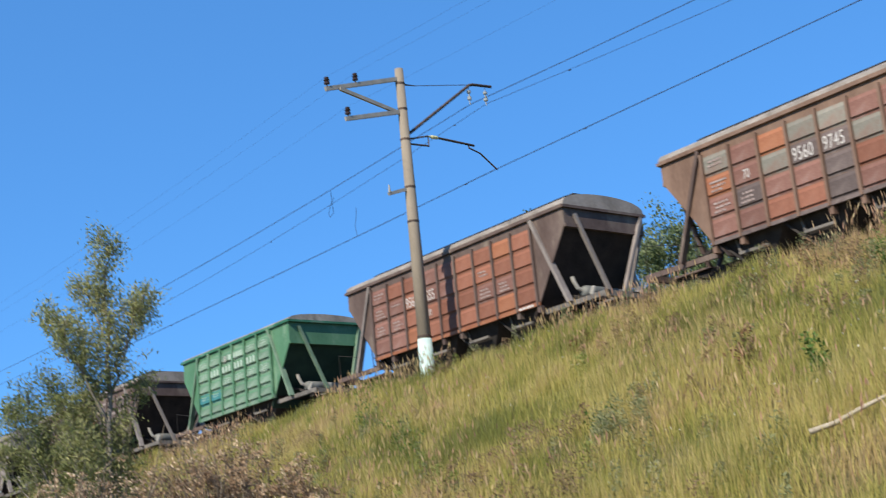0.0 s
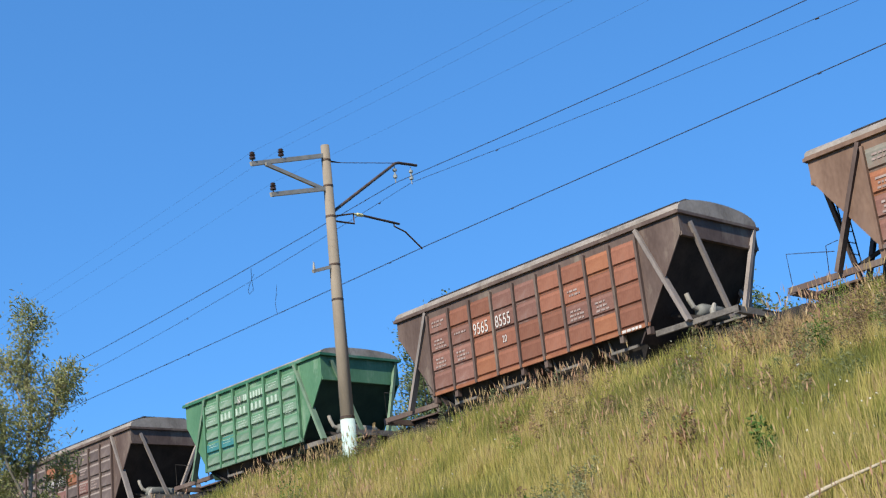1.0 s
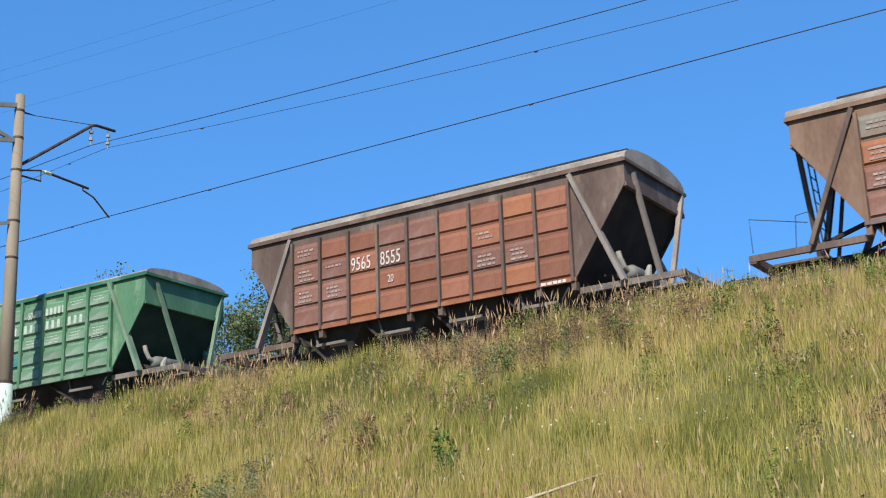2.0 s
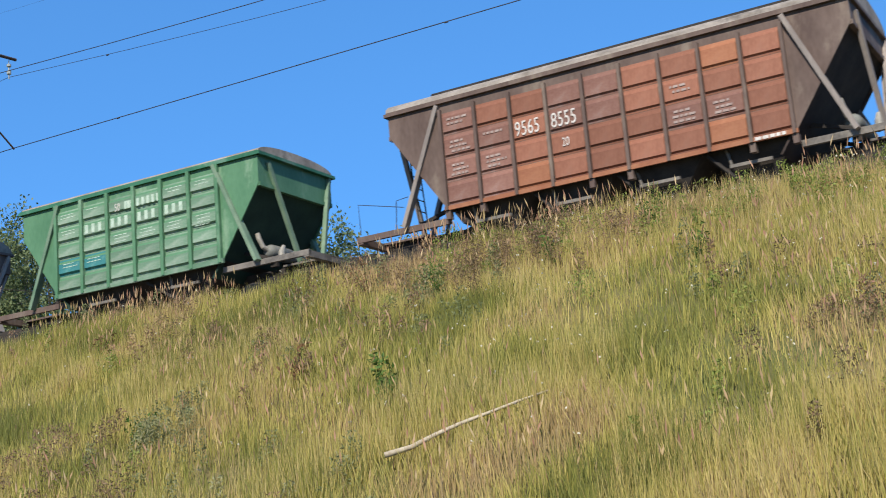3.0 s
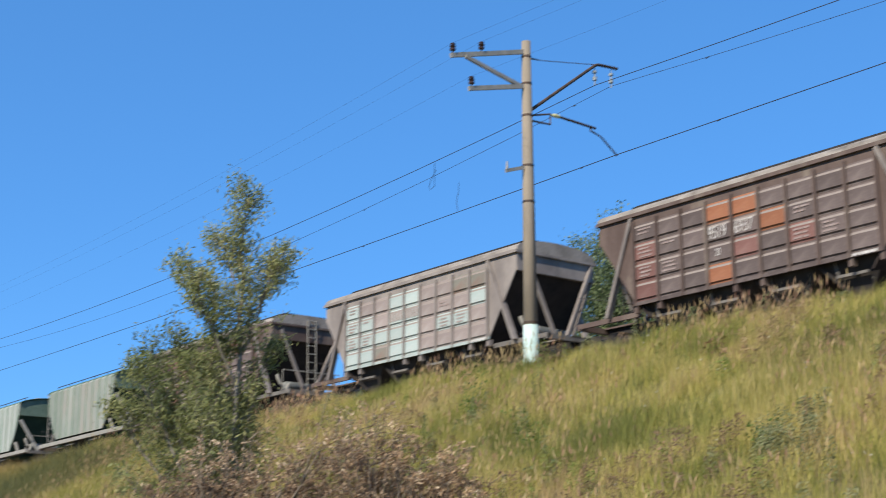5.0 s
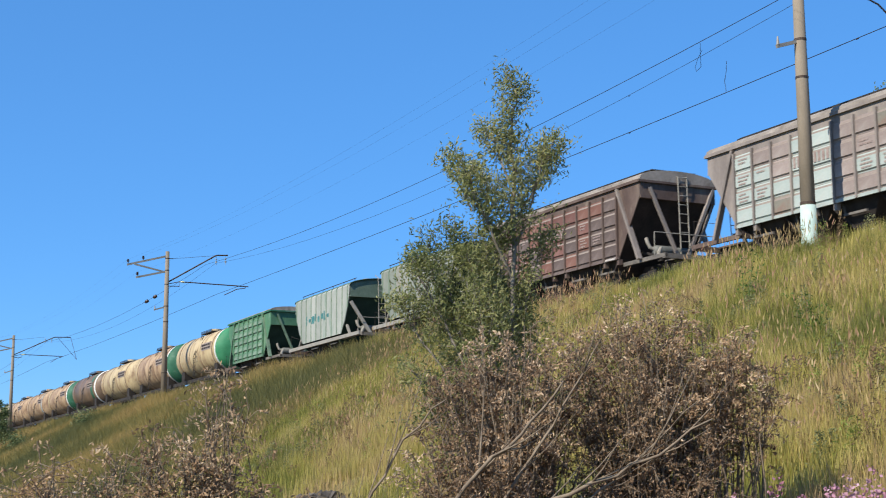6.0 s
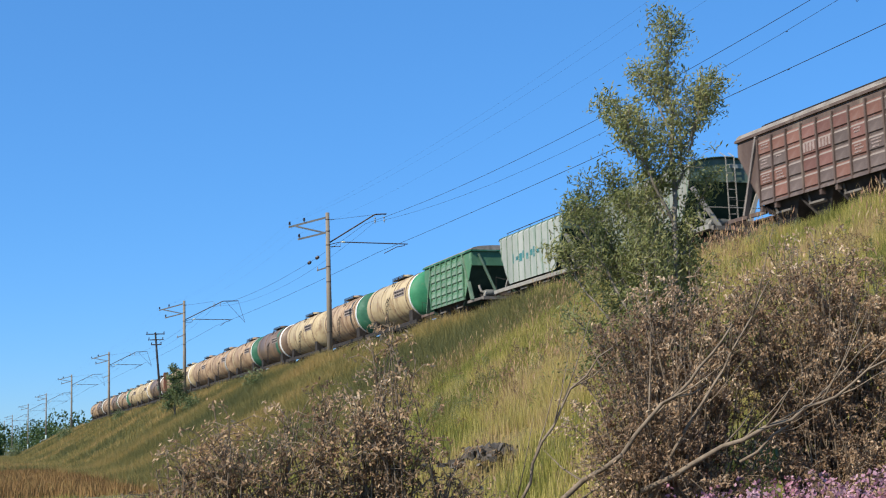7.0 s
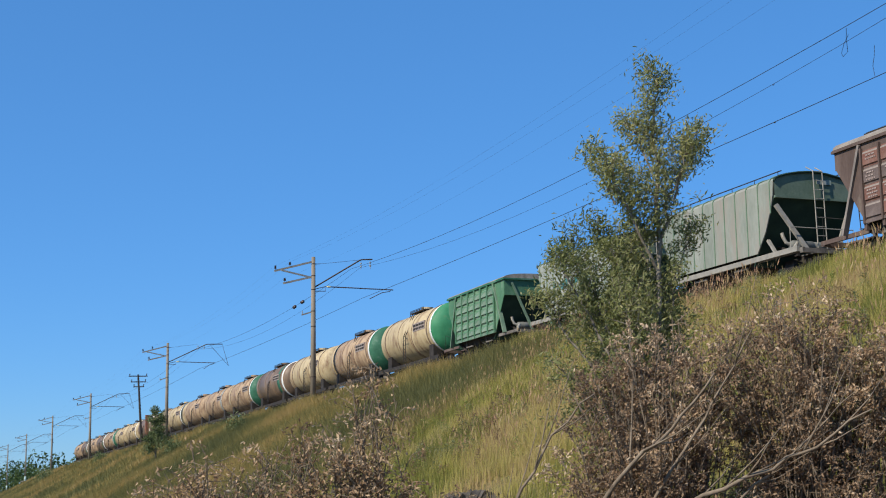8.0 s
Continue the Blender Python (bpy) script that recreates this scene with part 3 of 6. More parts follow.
def running_gear(w, half, wheels_turn=True):
    """Two bogies, sill, couplers and brake gear; half: half the length over couplers."""
    base = half - 2.0
    for c in (-base, base):
        bm = bmesh.new()
        for s in (-1, 1):
            prism(bm, [(-1.25, 0.42), (-1.25, 0.62), (-0.75, 0.74), (-0.3, 0.86), (0.3, 0.86), (0.75, 0.74), (1.25, 0.62), (1.25, 0.42), (0.8, 0.36), (0.35, 0.2), (-0.35, 0.2), (-0.8, 0.36)], s * 1.02 - 0.09, s * 1.02 + 0.09)
            for k in (-0.18, 0, 0.18):
                tube(bm, [(k, s * 1.13, 0.3), (k, s * 1.13, 0.62)], 0.07, 8)
            for k in (-0.925, 0.925):
                box(bm, k - 0.17, k + 0.17, s * 1.02 - 0.15, s * 1.02 + 0.15, 0.36, 0.64)
        box(bm, -0.25, 0.25, -1.15, 1.15, 0.55, 0.95)
        for vtx in bm.verts:
            vtx.co.x += c
        part("bogie_frame", bm, M["under"], w)
        for k in (-0.925, 0.925):
            o = new("wheelset", WHEELS)
            o.parent = w
            o.location = (c + k, 0, 0.475)
            if wheels_turn:
                WHEELSETS.append((o, c + k))
    for s in (-1, 1):
        bm = bmesh.new()
        box(bm, s * (half - 0.62) - 0.25, s * (half - 0.62) + 0.25, -0.14, 0.14, 0.9, 1.18)
        box(bm, s * (half - 0.2) - 0.2, s * (half - 0.2) + 0.2, -0.2, 0.2, 0.86, 1.22)
        part("coupler", bm, M["under"], w)
        bm = bmesh.new()
        tube(bm, [(s * (half - 0.75), -0.5, 1.0), (s * (half - 0.5), -0.5, 0.65), (s * (half - 0.1), -0.45, 0.55)], 0.03, 6)
        part("brake_hose", bm, M["under"], w)
    bm = bmesh.new()
    for s in (-1, 1):
        box(bm, -half + 0.85, half - 0.85, s * 0.30 - 0.08, s * 0.30 + 0.08, 0.98, 1.28)
    part("centre_sill", bm, M["under"], w)


def end_gear(w, half, tip, ladder, postmat):
    """Platforms, slanting posts, air tank and rails at the two ends."""
    for s in (-1, 1):
        bm = bmesh.new()
        x0, x1 = tip - 1.35, half - 0.72
        for y in (-1.42, 1.42):
            box(bm, min(s * x0, s * x1), max(s * x0, s * x1), y - 0.05, y + 0.05, 1.20, 1.34)
        box(bm, min(s * (x1 - 0.16), s * x1), max(s * (x1 - 0.16), s * x1), -1.46, 1.46, 1.16, 1.32)
        box(bm, min(s * (tip - 0.2), s * x1), max(s * (tip - 0.2), s * x1), -0.5, 0.5, 1.28, 1.33)
        part("end_platform", bm, M["dust"] if s > 0 else M["bodybrown"], w)
        if ladder == "short":
            for y in (-1.38, 1.38):
                bm = bmesh.new()
                beam(bm, (s * (tip - 0.10), y * 1.1, 3.05), (s * (tip + 0.35), y * 0.42, 1.36), 0.10, 0.15, (0, 1, 0))
                part("corner_strut", bm, postmat, w)
                bm = bmesh.new()
                beam(bm, (s * (tip - 0.75), y * 1.06, 1.9), (s * (tip - 0.25), y * 1.06, 1.30), 0.08, 0.12, (0, 1, 0))
                part("foot_strut", bm, postmat, w)
        for y in () if ladder == "short" else (-1.5, 1.5):
            bm = bmesh.new()
            beam(bm, (s * (tip - 1.36), y * 1.09, 3.98), (s * (tip - 0.20), y * 1.04, 1.30), 0.10, 0.19, (0, 1, 0))
            part("corner_post", bm, postmat, w, "dusty slanting corner post")
        if ladder != "short":
            # the end posts lean together towards the drawgear; the long wagons have a second, thinner bar
            long = tip > 5
            bm = bmesh.new()
            beam(bm, (s * (tip + 0.02), -1.22, 3.85), (s * (tip + 0.10), -0.10, 1.34), 0.10, 0.11)
            part("end_post", bm, postmat, w)
            bm = bmesh.new()
            beam(bm, (s * (tip + 0.02), 1.52, 4.0), (s * (tip + 0.12), 0.22 if long else 0.80, 1.36), 0.11, 0.11)
            part("end_post", bm, postmat, w)
            if long:
                bm = bmesh.new()
                beam(bm, (s * (tip - 0.10), 1.57, 3.5), (s * (tip - 0.05), 0.62, 1.36), 0.07, 0.07)
                part("end_brace", bm, postmat, w)
        for y in (-0.8, 0.8):
            bm = bmesh.new()
            beam(bm, (s * (tip - 1.6), y, 1.9), (s * (tip + 0.1), y * 1.12, 1.36), 0.08, 0.08)
            part("brace", bm, M["under"], w)
        bm = bmesh.new()
        tube(bm, [(s * (tip - 0.45), y, 1.70) for y in (-0.80, -0.76, -0.66, 0.10, 0.14, 0.18, 0.72, 0.80, 0.84)], [0.08, 0.15, 0.19, 0.19, 0.15, 0.17, 0.17, 0.13, 0.07], 16)
        if s > 0:
            tank = part("air_tank", bm, M["tankgrey"], w, "dusty grey cylindrical air tank", True)
            bm = bmesh.new()
            tube(bm, [(tip + 0.1, -0.95, 1.36), (tip + 0.1, -0.95, 1.55), (tip + 0.1, -0.85, 1.72)], [0.09, 0.08, 0.05], 8)
            part("brake_valve", bm, M["galv"], w)
            bm = bmesh.new()
            tube(bm, [(tip - 0.45, -0.74, 1.72), (tip - 0.50, -0.90, 1.80), (tip - 0.55, -0.98, 2.0), (tip - 0.58, -1.0, 2.15)], 0.065, 8)
            part("tank_pipe", bm, M["galv"], w)
            for y in (-0.5, 0.3):
                bm = bmesh.new()
                box(bm, tip - 0.55, tip - 0.35, y - 0.05, y + 0.05, 1.33, 1.56)
                part("tank_bracket", bm, M["under"], tank)
        else:
            bm.free()
            bm = bmesh.new()
            for y in (-0.2, 0.2):
                tube(bm, [(-tip + 0.25, y - 0.75, 1.4), (-tip + 0.10, y - 0.75, 3.4)], 0.018, 5)
            for k in range(7):
                f = (k + 0.5) / 7
                tube(bm, [(-tip + 0.25 - 0.15 * f, -0.95, 1.4 + 2 * f), (-tip + 0.25 - 0.15 * f, -0.55, 1.4 + 2 * f)], 0.014, 5)
            part("ladder", bm, M["under"], w)
            bm = bmesh.new()
            tube(bm, [(-half + 0.8, -1.4, 1.4), (-half + 0.78, -1.4, 2.15), (-tip + 0.1, -1.38, 1.85)], 0.010, 5)
            tube(bm, [(-tip - 0.25, -1.2, 1.4), (-tip - 0.2, -1.2, 2.1), (-tip + 0.1, -1.15, 2.15)], 0.010, 5)
            part("handrail", bm, M["under"], w)
        if ladder and s > 0:
            bm = bmesh.new()
            for y in (-0.05, 0.33):
                tube(bm, [(tip + 0.16, y, 1.4), (tip + 0.10, y, 4.3), (tip - 0.3, y, 4.52)], 0.022, 6)
            for k in range(9):
                tube(bm, [(tip + 0.155 - 0.006 * k, -0.05, 1.65 + 0.33 * k), (tip + 0.155 - 0.006 * k, 0.33, 1.65 + 0.33 * k)], 0.016, 5)
            part("end_ladder", bm, M["galv"], w)
            bm = bmesh.new()
            tube(bm, [(tip + 0.35, -1.3, 1.4), (tip + 0.35, -1.3, 2.2), (tip + 0.35, 1.3, 2.2), (tip + 0.35, 1.3, 1.4)], 0.02, 5)
            part("end_rail", bm, M["galv"], w)


def hopper_bottoms(w, lo, hi, count, z0=1.56):
    for i in range(count):
        a = lo + (hi - lo) * i / count
        b = lo + (hi - lo) * (i + 1) / count
        bm = bmesh.new()
        c = (a + b) / 2
        top = [bm.verts.new(p) for p in ((a, -1.45, z0), (b, -1.45, z0), (b, 1.45, z0), (a, 1.45, z0))]
        bot = [bm.verts.new(p) for p in ((c - 0.25, -1.1, 0.62), (c + 0.25, -1.1, 0.62), (c + 0.25, 1.1, 0.62), (c - 0.25, 1.1, 0.62))]
        for k in range(4):
            bm.faces.new((top[k], top[(k + 1) % 4], bot[(k + 1) % 4], bot[k]))
        bm.faces.new(bot)
        bm.faces.new(top[::-1])
        part("hopper_bottom", bm, M["under"], w)
        bm = bmesh.new()
        beam(bm, (a + 0.1, -1.5, z0 - 0.05), (c - 0.2, -1.25, 0.7), 0.06, 0.06)
        part("gate_lever", bm, M["under"], w)
        # lower rail, paler than the hopper: its lit edge is put into the colour
        bm = bmesh.new()
        beam(bm, (c - 0.45, -1.42, 1.12), (c + 0.45, -1.42, 1.12), 0.07, 0.07)
        beam(bm, (c - 0.4, -1.42, 1.12), (c - 0.5, -1.42, z0), 0.05, 0.05)
        part("gate_rail", bm, M["dust"], w)


def panel_mesh(wd, ht, proud=0.085):
    """A pressed side panel with sloping margins, facing -y."""
    bm = bmesh.new()
    a, b = wd / 2, ht / 2
    o = [bm.verts.new((x, 0, z)) for x, z in ((-a, -b), (a, -b), (a, b), (-a, b))]
    m = [bm.verts.new((x, -0.012, z)) for x, z in ((-a + 0.012, -b + 0.045), (a - 0.012, -b + 0.045), (a - 0.012, b - 0.045), (-a + 0.012, b - 0.045))]
    i = [bm.verts.new((x, -proud, z)) for x, z in ((-a + 0.03, -b + 0.075), (a - 0.03, -b + 0.075), (a - 0.03, b - 0.115), (-a + 0.03, b - 0.115))]
    for p, r in ((o, m), (m, i)):
        for k in range(4):
            bm.faces.new((p[k], p[(k + 1) % 4], r[(k + 1) % 4], r[k]))
    bm.faces.new(i)
    bm.faces.ensure_lookup_table()
    bm.faces[6].material_index = 1      # the upward slope: settled dust, with its sunlit brightness put into the paler colour
    me = bpy.data.meshes.new("panel")
    bm.to_mesh(me)
    bm.free()
    me.materials.append(M["rust"])
    me.materials.append(M["ledge"])
    return me


def body_shell(w, tip, flat, z0, eave, drop, mat, roofmat, apex, rim):
    """Side sheets with raked ends, end walls, slope sheets and a curved roof."""
    y = 1.60
    outline = [(-flat, z0), (flat, z0), (tip, drop), (tip, eave), (-tip, eave), (-tip, drop)]
    walls = []
    for s in (-1, 1):
        bm = bmesh.new()
        prism(bm, outline, s * y - 0.02, s * y + 0.02)
        bmesh.ops.recalc_face_normals(bm, faces=bm.faces)
        walls.append(part("side_wall", bm, mat, w))
    for s in (-1, 1):
        bm = bmesh.new()
        box(bm, min(s * tip, s * (tip - 0.05)), max(s * tip, s * (tip - 0.05)), -y + 0.02, y - 0.02, drop, eave)
        box(bm, min(s * (tip + 0.03), s * (tip - 0.08)), max(s * (tip + 0.03), s * (tip - 0.08)), -y, y, drop - 0.07, drop + 0.03)
        part("end_wall", bm, mat, w)
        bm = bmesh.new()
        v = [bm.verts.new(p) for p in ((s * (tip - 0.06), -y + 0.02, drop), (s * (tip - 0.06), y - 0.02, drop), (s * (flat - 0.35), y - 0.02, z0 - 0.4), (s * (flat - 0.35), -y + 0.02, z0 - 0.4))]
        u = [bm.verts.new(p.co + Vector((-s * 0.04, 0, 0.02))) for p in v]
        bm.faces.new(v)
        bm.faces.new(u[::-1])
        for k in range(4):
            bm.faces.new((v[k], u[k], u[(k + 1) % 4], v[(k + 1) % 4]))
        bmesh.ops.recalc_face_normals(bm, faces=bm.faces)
        # near-black colour stands in for the shade inside the open end
        part("slope_sheet", bm, M["blackgreen"] if mat in (M["green"], M["greendark"]) else M["end_shade"], w)
    # roof: an arch along the wagon with closed ends
    bm = bmesh.new()
    n = 14
    arch = [(-math.cos(math.pi * k / n) * (y + 0.05), eave + 0.02 + (apex - eave) * math.sin(math.pi * k / n) ** 0.75) for k in range(n + 1)]
    ringa = [bm.verts.new((-tip - 0.05, a, b)) for a, b in arch]
    ringb = [bm.verts.new((tip + 0.05, a, b)) for a, b in arch]
    for k in range(n):
        bm.faces.new((ringa[k], ringa[k + 1], ringb[k + 1], ringb[k]))
    bm.faces.new(ringa[::-1])
    bm.faces.new(ringb)
    bm.faces.new((ringa[0], ringb[0], ringb[-1], ringa[-1]))
    bmesh.ops.recalc_face_normals(bm, faces=bm.faces)
    roof = part("roof", bm, roofmat, w)
    bm = bmesh.new()
    for s in (-1, 1):
        box(bm, -tip - rim, tip + rim, s * (y + 0.05) - 0.05, s * (y + 0.05) + 0.05, eave - 0.05, eave + 0.05)
        box(bm, min(s * (tip + 0.0), s * (tip + rim + 0.06)), max(s * (tip + 0.0), s * (tip + rim + 0.06)), -y - 0.1, y + 0.1, eave - 0.05, eave + 0.03)
    part("eave_rim", bm, M["greendark"] if mat == M["green"] else mat, w)
    return roof, walls[0]


def stencil(w, text, x, z, size, y=-1.696, mat="letter"):
    cu = bpy.data.curves.new("wagon_lettering", "FONT")
    cu.body, cu.size, cu.extrude, cu.space_character = text, size, 0.003, 1.05
    cu.align_x = "LEFT"
    cu.materials.append(M[mat])
    o = new("wagon_lettering", cu)
    o.parent = w
    o.matrix_basis = pose(x, y, z, 90, 0, 0) @ Matrix.Diagonal((0.62, 1, 1, 1))
    return tagged(o, "white stencilled lettering on the side")


def bars(w, x, z, wd, lines, pitch=0.1, h=0.04, y=-1.69, mat="faint", rng=None):
    """Lines of unreadable stencilling as broken bars."""
    rng = rng or random
    bm = bmesh.new()
    for i in range(lines):
        a = x + rng.uniform(0, 0.08)
        end = x + wd * rng.uniform(0.65, 1.0)
        while a < end:
            l = rng.uniform(0.05, 0.14)
            zz = z - i * pitch
            box(bm, a, min(a + l, end + 0.02), y - 0.003, y + 0.003, zz - h / 2, zz + h / 2)
            a += l + 0.03
    return tagged(part("stencil_mark", bm, M[mat], w, "worn unreadable stencilled lines"), kind="stuff")


def grain_hopper(x, label, colours, trim, roofmat, number=None, seed=1, ladder=False):
    """Long hopper wagon: nine columns and four rows of pressed panels on each side."""
    rng = random.Random(seed)
    w = thing("hopper_wagon", x, TRACK, RAIL, label, "freight wagon", "freight train wagons")
    z0, eave, tip, flat, top = 1.50, 4.06, 5.44, 4.05, 3.78
    mat = M[trim]
    roof, wall = body_shell(w, tip, flat, z0, eave, 3.52, mat, M[roofmat], 4.50, 0.02)
    cols, rws = 9, 4
    pw, ph = 8.06 / cols, (top - 1.56) / rws
    me = panel_mesh(pw - 0.075, ph - 0.01, 0.055)
    for c in range(cols):
        for r in range(rws):
            o = new("panel", me)
            o.parent = wall
            o.location = (-4.03 + pw * (c + 0.5), -1.622, top - ph * (r + 0.5))
            o.material_slots[0].link = "OBJECT"
            o.material_slots[0].material = M[colours(c, r, rng)]
            if seed < 13:
                o.material_slots[1].link = "OBJECT"
                o.material_slots[1].material = o.material_slots[0].material
    for c in range(cols + 1):
        bm = bmesh.new()
        xx = -4.03 + pw * c
        prism(bm, [(xx - 0.036, 1.46), (xx + 0.036, 1.46), (xx + 0.036, 3.86), (xx - 0.036, 3.86)], -1.715, -1.622)
        if c in (0, 1, 4, 5, 8, 9):
            box(bm, xx - 0.06, xx + 0.06, -1.66, -1.5, 1.26, 1.46)
        bmesh.ops.recalc_face_normals(bm, faces=bm.faces)
        part("side_rib", bm, mat, wall)
    bm = bmesh.new()
    box(bm, -4.1, 4.1, -1.68, -1.622, 1.46, 1.555)
    part("side_sill", bm, M[colours(4, 3, rng)], w)
    # hatches and running board on the roof
    bm = bmesh.new()
    for s in (-1, 1):
        box(bm, -4.55, 5.0, s * 0.95 - 0.05, s * 0.95 + 0.05, 4.50, 4.56)
    for k in range(22):
        xx = -4.5 + k * 0.45
        box(bm, xx, xx + 0.3, -0.94, 0.94, 4.53, 4.57)
    part("running_board", bm, M["under"], roof)
    bm = bmesh.new()
    box(bm, -4.5, 5.1, -1.14, -1.06, 4.38, 4.49)
    part("hatch_bar", bm, M["under"], roof)
    for k in range(4):
        bm = bmesh.new()
        tube(bm, [(-3.6 + k * 2.4, -0.35, 4.45), (-3.6 + k * 2.4, -0.35, 4.62)], 0.3, 12)
        part("roof_hatch", bm, M["under"], roof)
    end_gear(w, 7.36, tip, ladder, M["bodygrey"] if seed > 11 else M["bodybrown"])
    hopper_bottoms(w, -4.0, 4.0, 4, 1.5)
    running_gear(w, 7.36)
    if number:
        c0 = 2 if seed == 12 else 3
        for k in (0, 1):
            stencil(wall, number[k], -4.03 + pw * (c0 + k) + 0.10, top - ph * 1.80, 0.48)
        if seed == 11:
            stencil(wall, "70", -4.03 + pw * 1.4, top - ph * 1.72, 0.34)
        else:
            stencil(wall, "20", -4.03 + pw * 3.35, top - ph * 2.65, 0.28)
    else:
        for k in (3, 4):
            bm = bmesh.new()
            for i in range(4):
                a = -4.03 + pw * k + 0.12 + i * 0.18
                box(bm, a, a + 0.11, -1.696, -1.67, top - ph * 1.75, top - ph * 1.2)
            part("number_bars", bm, M["faint"], wall)
    for c, r, n in ((0, 0, 2), (0, 1, 3), (0, 2, 3), (0 if seed == 11 else 1, 1, 1), (1, 2, 3), (6, 1, 2), (6, 2, 3), (7, 2, 3)):
        bars(wall, -4.03 + pw * (c + 0.2), top - ph * (r + 0.35), pw * 0.6, n, 0.11, 0.05, mat="faint", rng=rng)
    bars(wall, 4.03 - pw * 0.95, 1.51, pw * 0.9, 1, 0.1, 0.07, mat="letter", rng=rng)
    return w


def cement_hopper(x, label, panels=True, seed=1):
    """Short hopper wagon; with pressed panels, or with plain ribs and rounded shoulders."""
    rng = random.Random(seed)
    w = thing("hopper_wagon", x, TRACK, RAIL, label, "freight wagon", "freight train wagons")
    z0, eave, tip, flat, top = 1.48, 4.02, 4.02, 2.80, 3.80
    if panels:
        mat = M["green"]
        roof, wall = body_shell(w, tip, flat, z0, eave, 3.25, mat, M["roofgrey"], 4.30, 0.06)
        cols, rws = 6, 5
        pw, ph = 5.52 / cols, (top - 1.54) / rws
        me = panel_mesh(pw - 0.11, ph - 0.015, 0.07)
        for c in range(cols):
            for r in range(rws):
                o = new("panel", me)
                o.parent = wall
                o.location = (-2.76 + pw * (c + 0.5), -1.622, top - ph * (r + 0.5))
                o.material_slots[0].link = "OBJECT"
                o.material_slots[1].link = "OBJECT"
                o.material_slots[1].material = M["green"]
                o.material_slots[0].material = M["teal" if seed == 3 and r == 3 and c < 2 else "greenpanel"]
        for c in range(cols + 1):
            bm = bmesh.new()
            xx = -2.76 + pw * c
            prism(bm, [(xx - 0.05, 1.42), (xx + 0.05, 1.42), (xx + 0.05, 3.98), (xx - 0.05, 3.98)], -1.72, -1.622)
            bmesh.ops.recalc_face_normals(bm, faces=bm.faces)
            part("side_rib", bm, mat, wall)
        bm = bmesh.new()
        box(bm, -2.85, 2.85, -1.70, -1.622, 1.40, 1.52)
        part("side_sill", bm, M["greenpanel"], w)
    else:
        mat = M["greendark"]
        skin = M["greydust"] if seed == 17 else M["greygreen"]
        # ribs darker than the sheet: the shadow beside each is put into the colour
        ribs = M["postgreen"]
        # arched section: upright sides that bend over into the roof
        arch = [(-1.60, 2.2), (-1.60, 3.5), (-1.595, 3.85), (-1.54, 3.96), (-1.36, 4.05), (-1.04, 4.14), (-0.6, 4.22), (-0.2, 4.26)]
        arch += [(-a, b) for a, b in arch[::-1]]
        side = [(-flat, z0), (flat, z0), (3.36, 2.15), (3.72, 2.85), (3.90, 3.36), (3.98, 3.88), (-3.98, 3.88), (-3.90, 3.36), (-3.72, 2.85), (-3.36, 2.15)]
        walls = []
        for sg in (-1, 1):
            bm = bmesh.new()
            prism(bm, side, sg * 1.60 - 0.02, sg * 1.60 + 0.02)
            bmesh.ops.recalc_face_normals(bm, faces=bm.faces)
            walls.append(part("side_wall", bm, skin, w))
        wall = walls[0]
        bm = bmesh.new()
        upper = [(a, b) for a, b in arch if b >= 3.8]
        ra = [bm.verts.new((-tip, a * 1.012, b)) for a, b in upper]
        rb = [bm.verts.new((tip, a * 1.012, b)) for a, b in upper]
        for k in range(len(upper) - 1):
            bm.faces.new((ra[k], ra[k + 1], rb[k + 1], rb[k]))
        roof = part("roof", bm, skin, w, "", True)
        for sg in (-1, 1):
            bm = bmesh.new()
            v0 = [bm.verts.new((sg * (tip - 0.03), a, b)) for a, b in upper] + [bm.verts.new((sg * (tip - 0.03), 1.58, 3.3)), bm.verts.new((sg * (tip - 0.03), -1.58, 3.3))]
            bm.faces.new(v0)
            box(bm, min(sg * (tip - 0.06), sg * (tip + 0.04)), max(sg * (tip - 0.06), sg * (tip + 0.04)), -1.6, 1.6, 3.28, 3.36)
            part("end_wall", bm, M["dustgreen"], w)
            bm = bmesh.new()
            tube(bm, [(sg * (tip + 0.02), a * 1.015, b + 0.01) for a, b in upper], 0.04, 6)
            part("end_rim", bm, M["blackgreen"], w)
            bm = bmesh.new()
            c0 = [bm.verts.new(p) for p in ((sg * (tip - 0.10), -1.57, 3.30), (sg * (tip - 0.10), 1.57, 3.30), (sg * (flat - 0.3), 1.57, 1.05), (sg * (flat - 0.3), -1.57, 1.05))]
            c1 = [bm.verts.new(p.co + Vector((-sg * 0.05, 0, 0.02))) for p in c0]
            bm.faces.new(c0)
            bm.faces.new(c1[::-1])
            for k in range(4):
                bm.faces.new((c0[k], c1[k], c1[(k + 1) % 4], c0[(k + 1) % 4]))
            bmesh.ops.recalc_face_normals(bm, faces=bm.faces)
            # shade of the end cavity put into the sheet's colour
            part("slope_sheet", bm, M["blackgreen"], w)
        for c in range(11):
            bm = bmesh.new()
            xx = -3.75 + 0.75 * c
            lo = z0 if abs(xx) < flat else 1.48 + (abs(xx) - flat) * 1.35
            tube(bm, [(xx, -1.625, lo), (xx, -1.625, 3.6)] + [(xx, a * 1.02, b + 0.015) for a, b in arch[2:8]], 0.028, 6)
            part("side_rib", bm, ribs, wall)
        if seed == 17:
            for i in range(8):
                a = -2.3 + i * 0.45
                bm = bmesh.new()
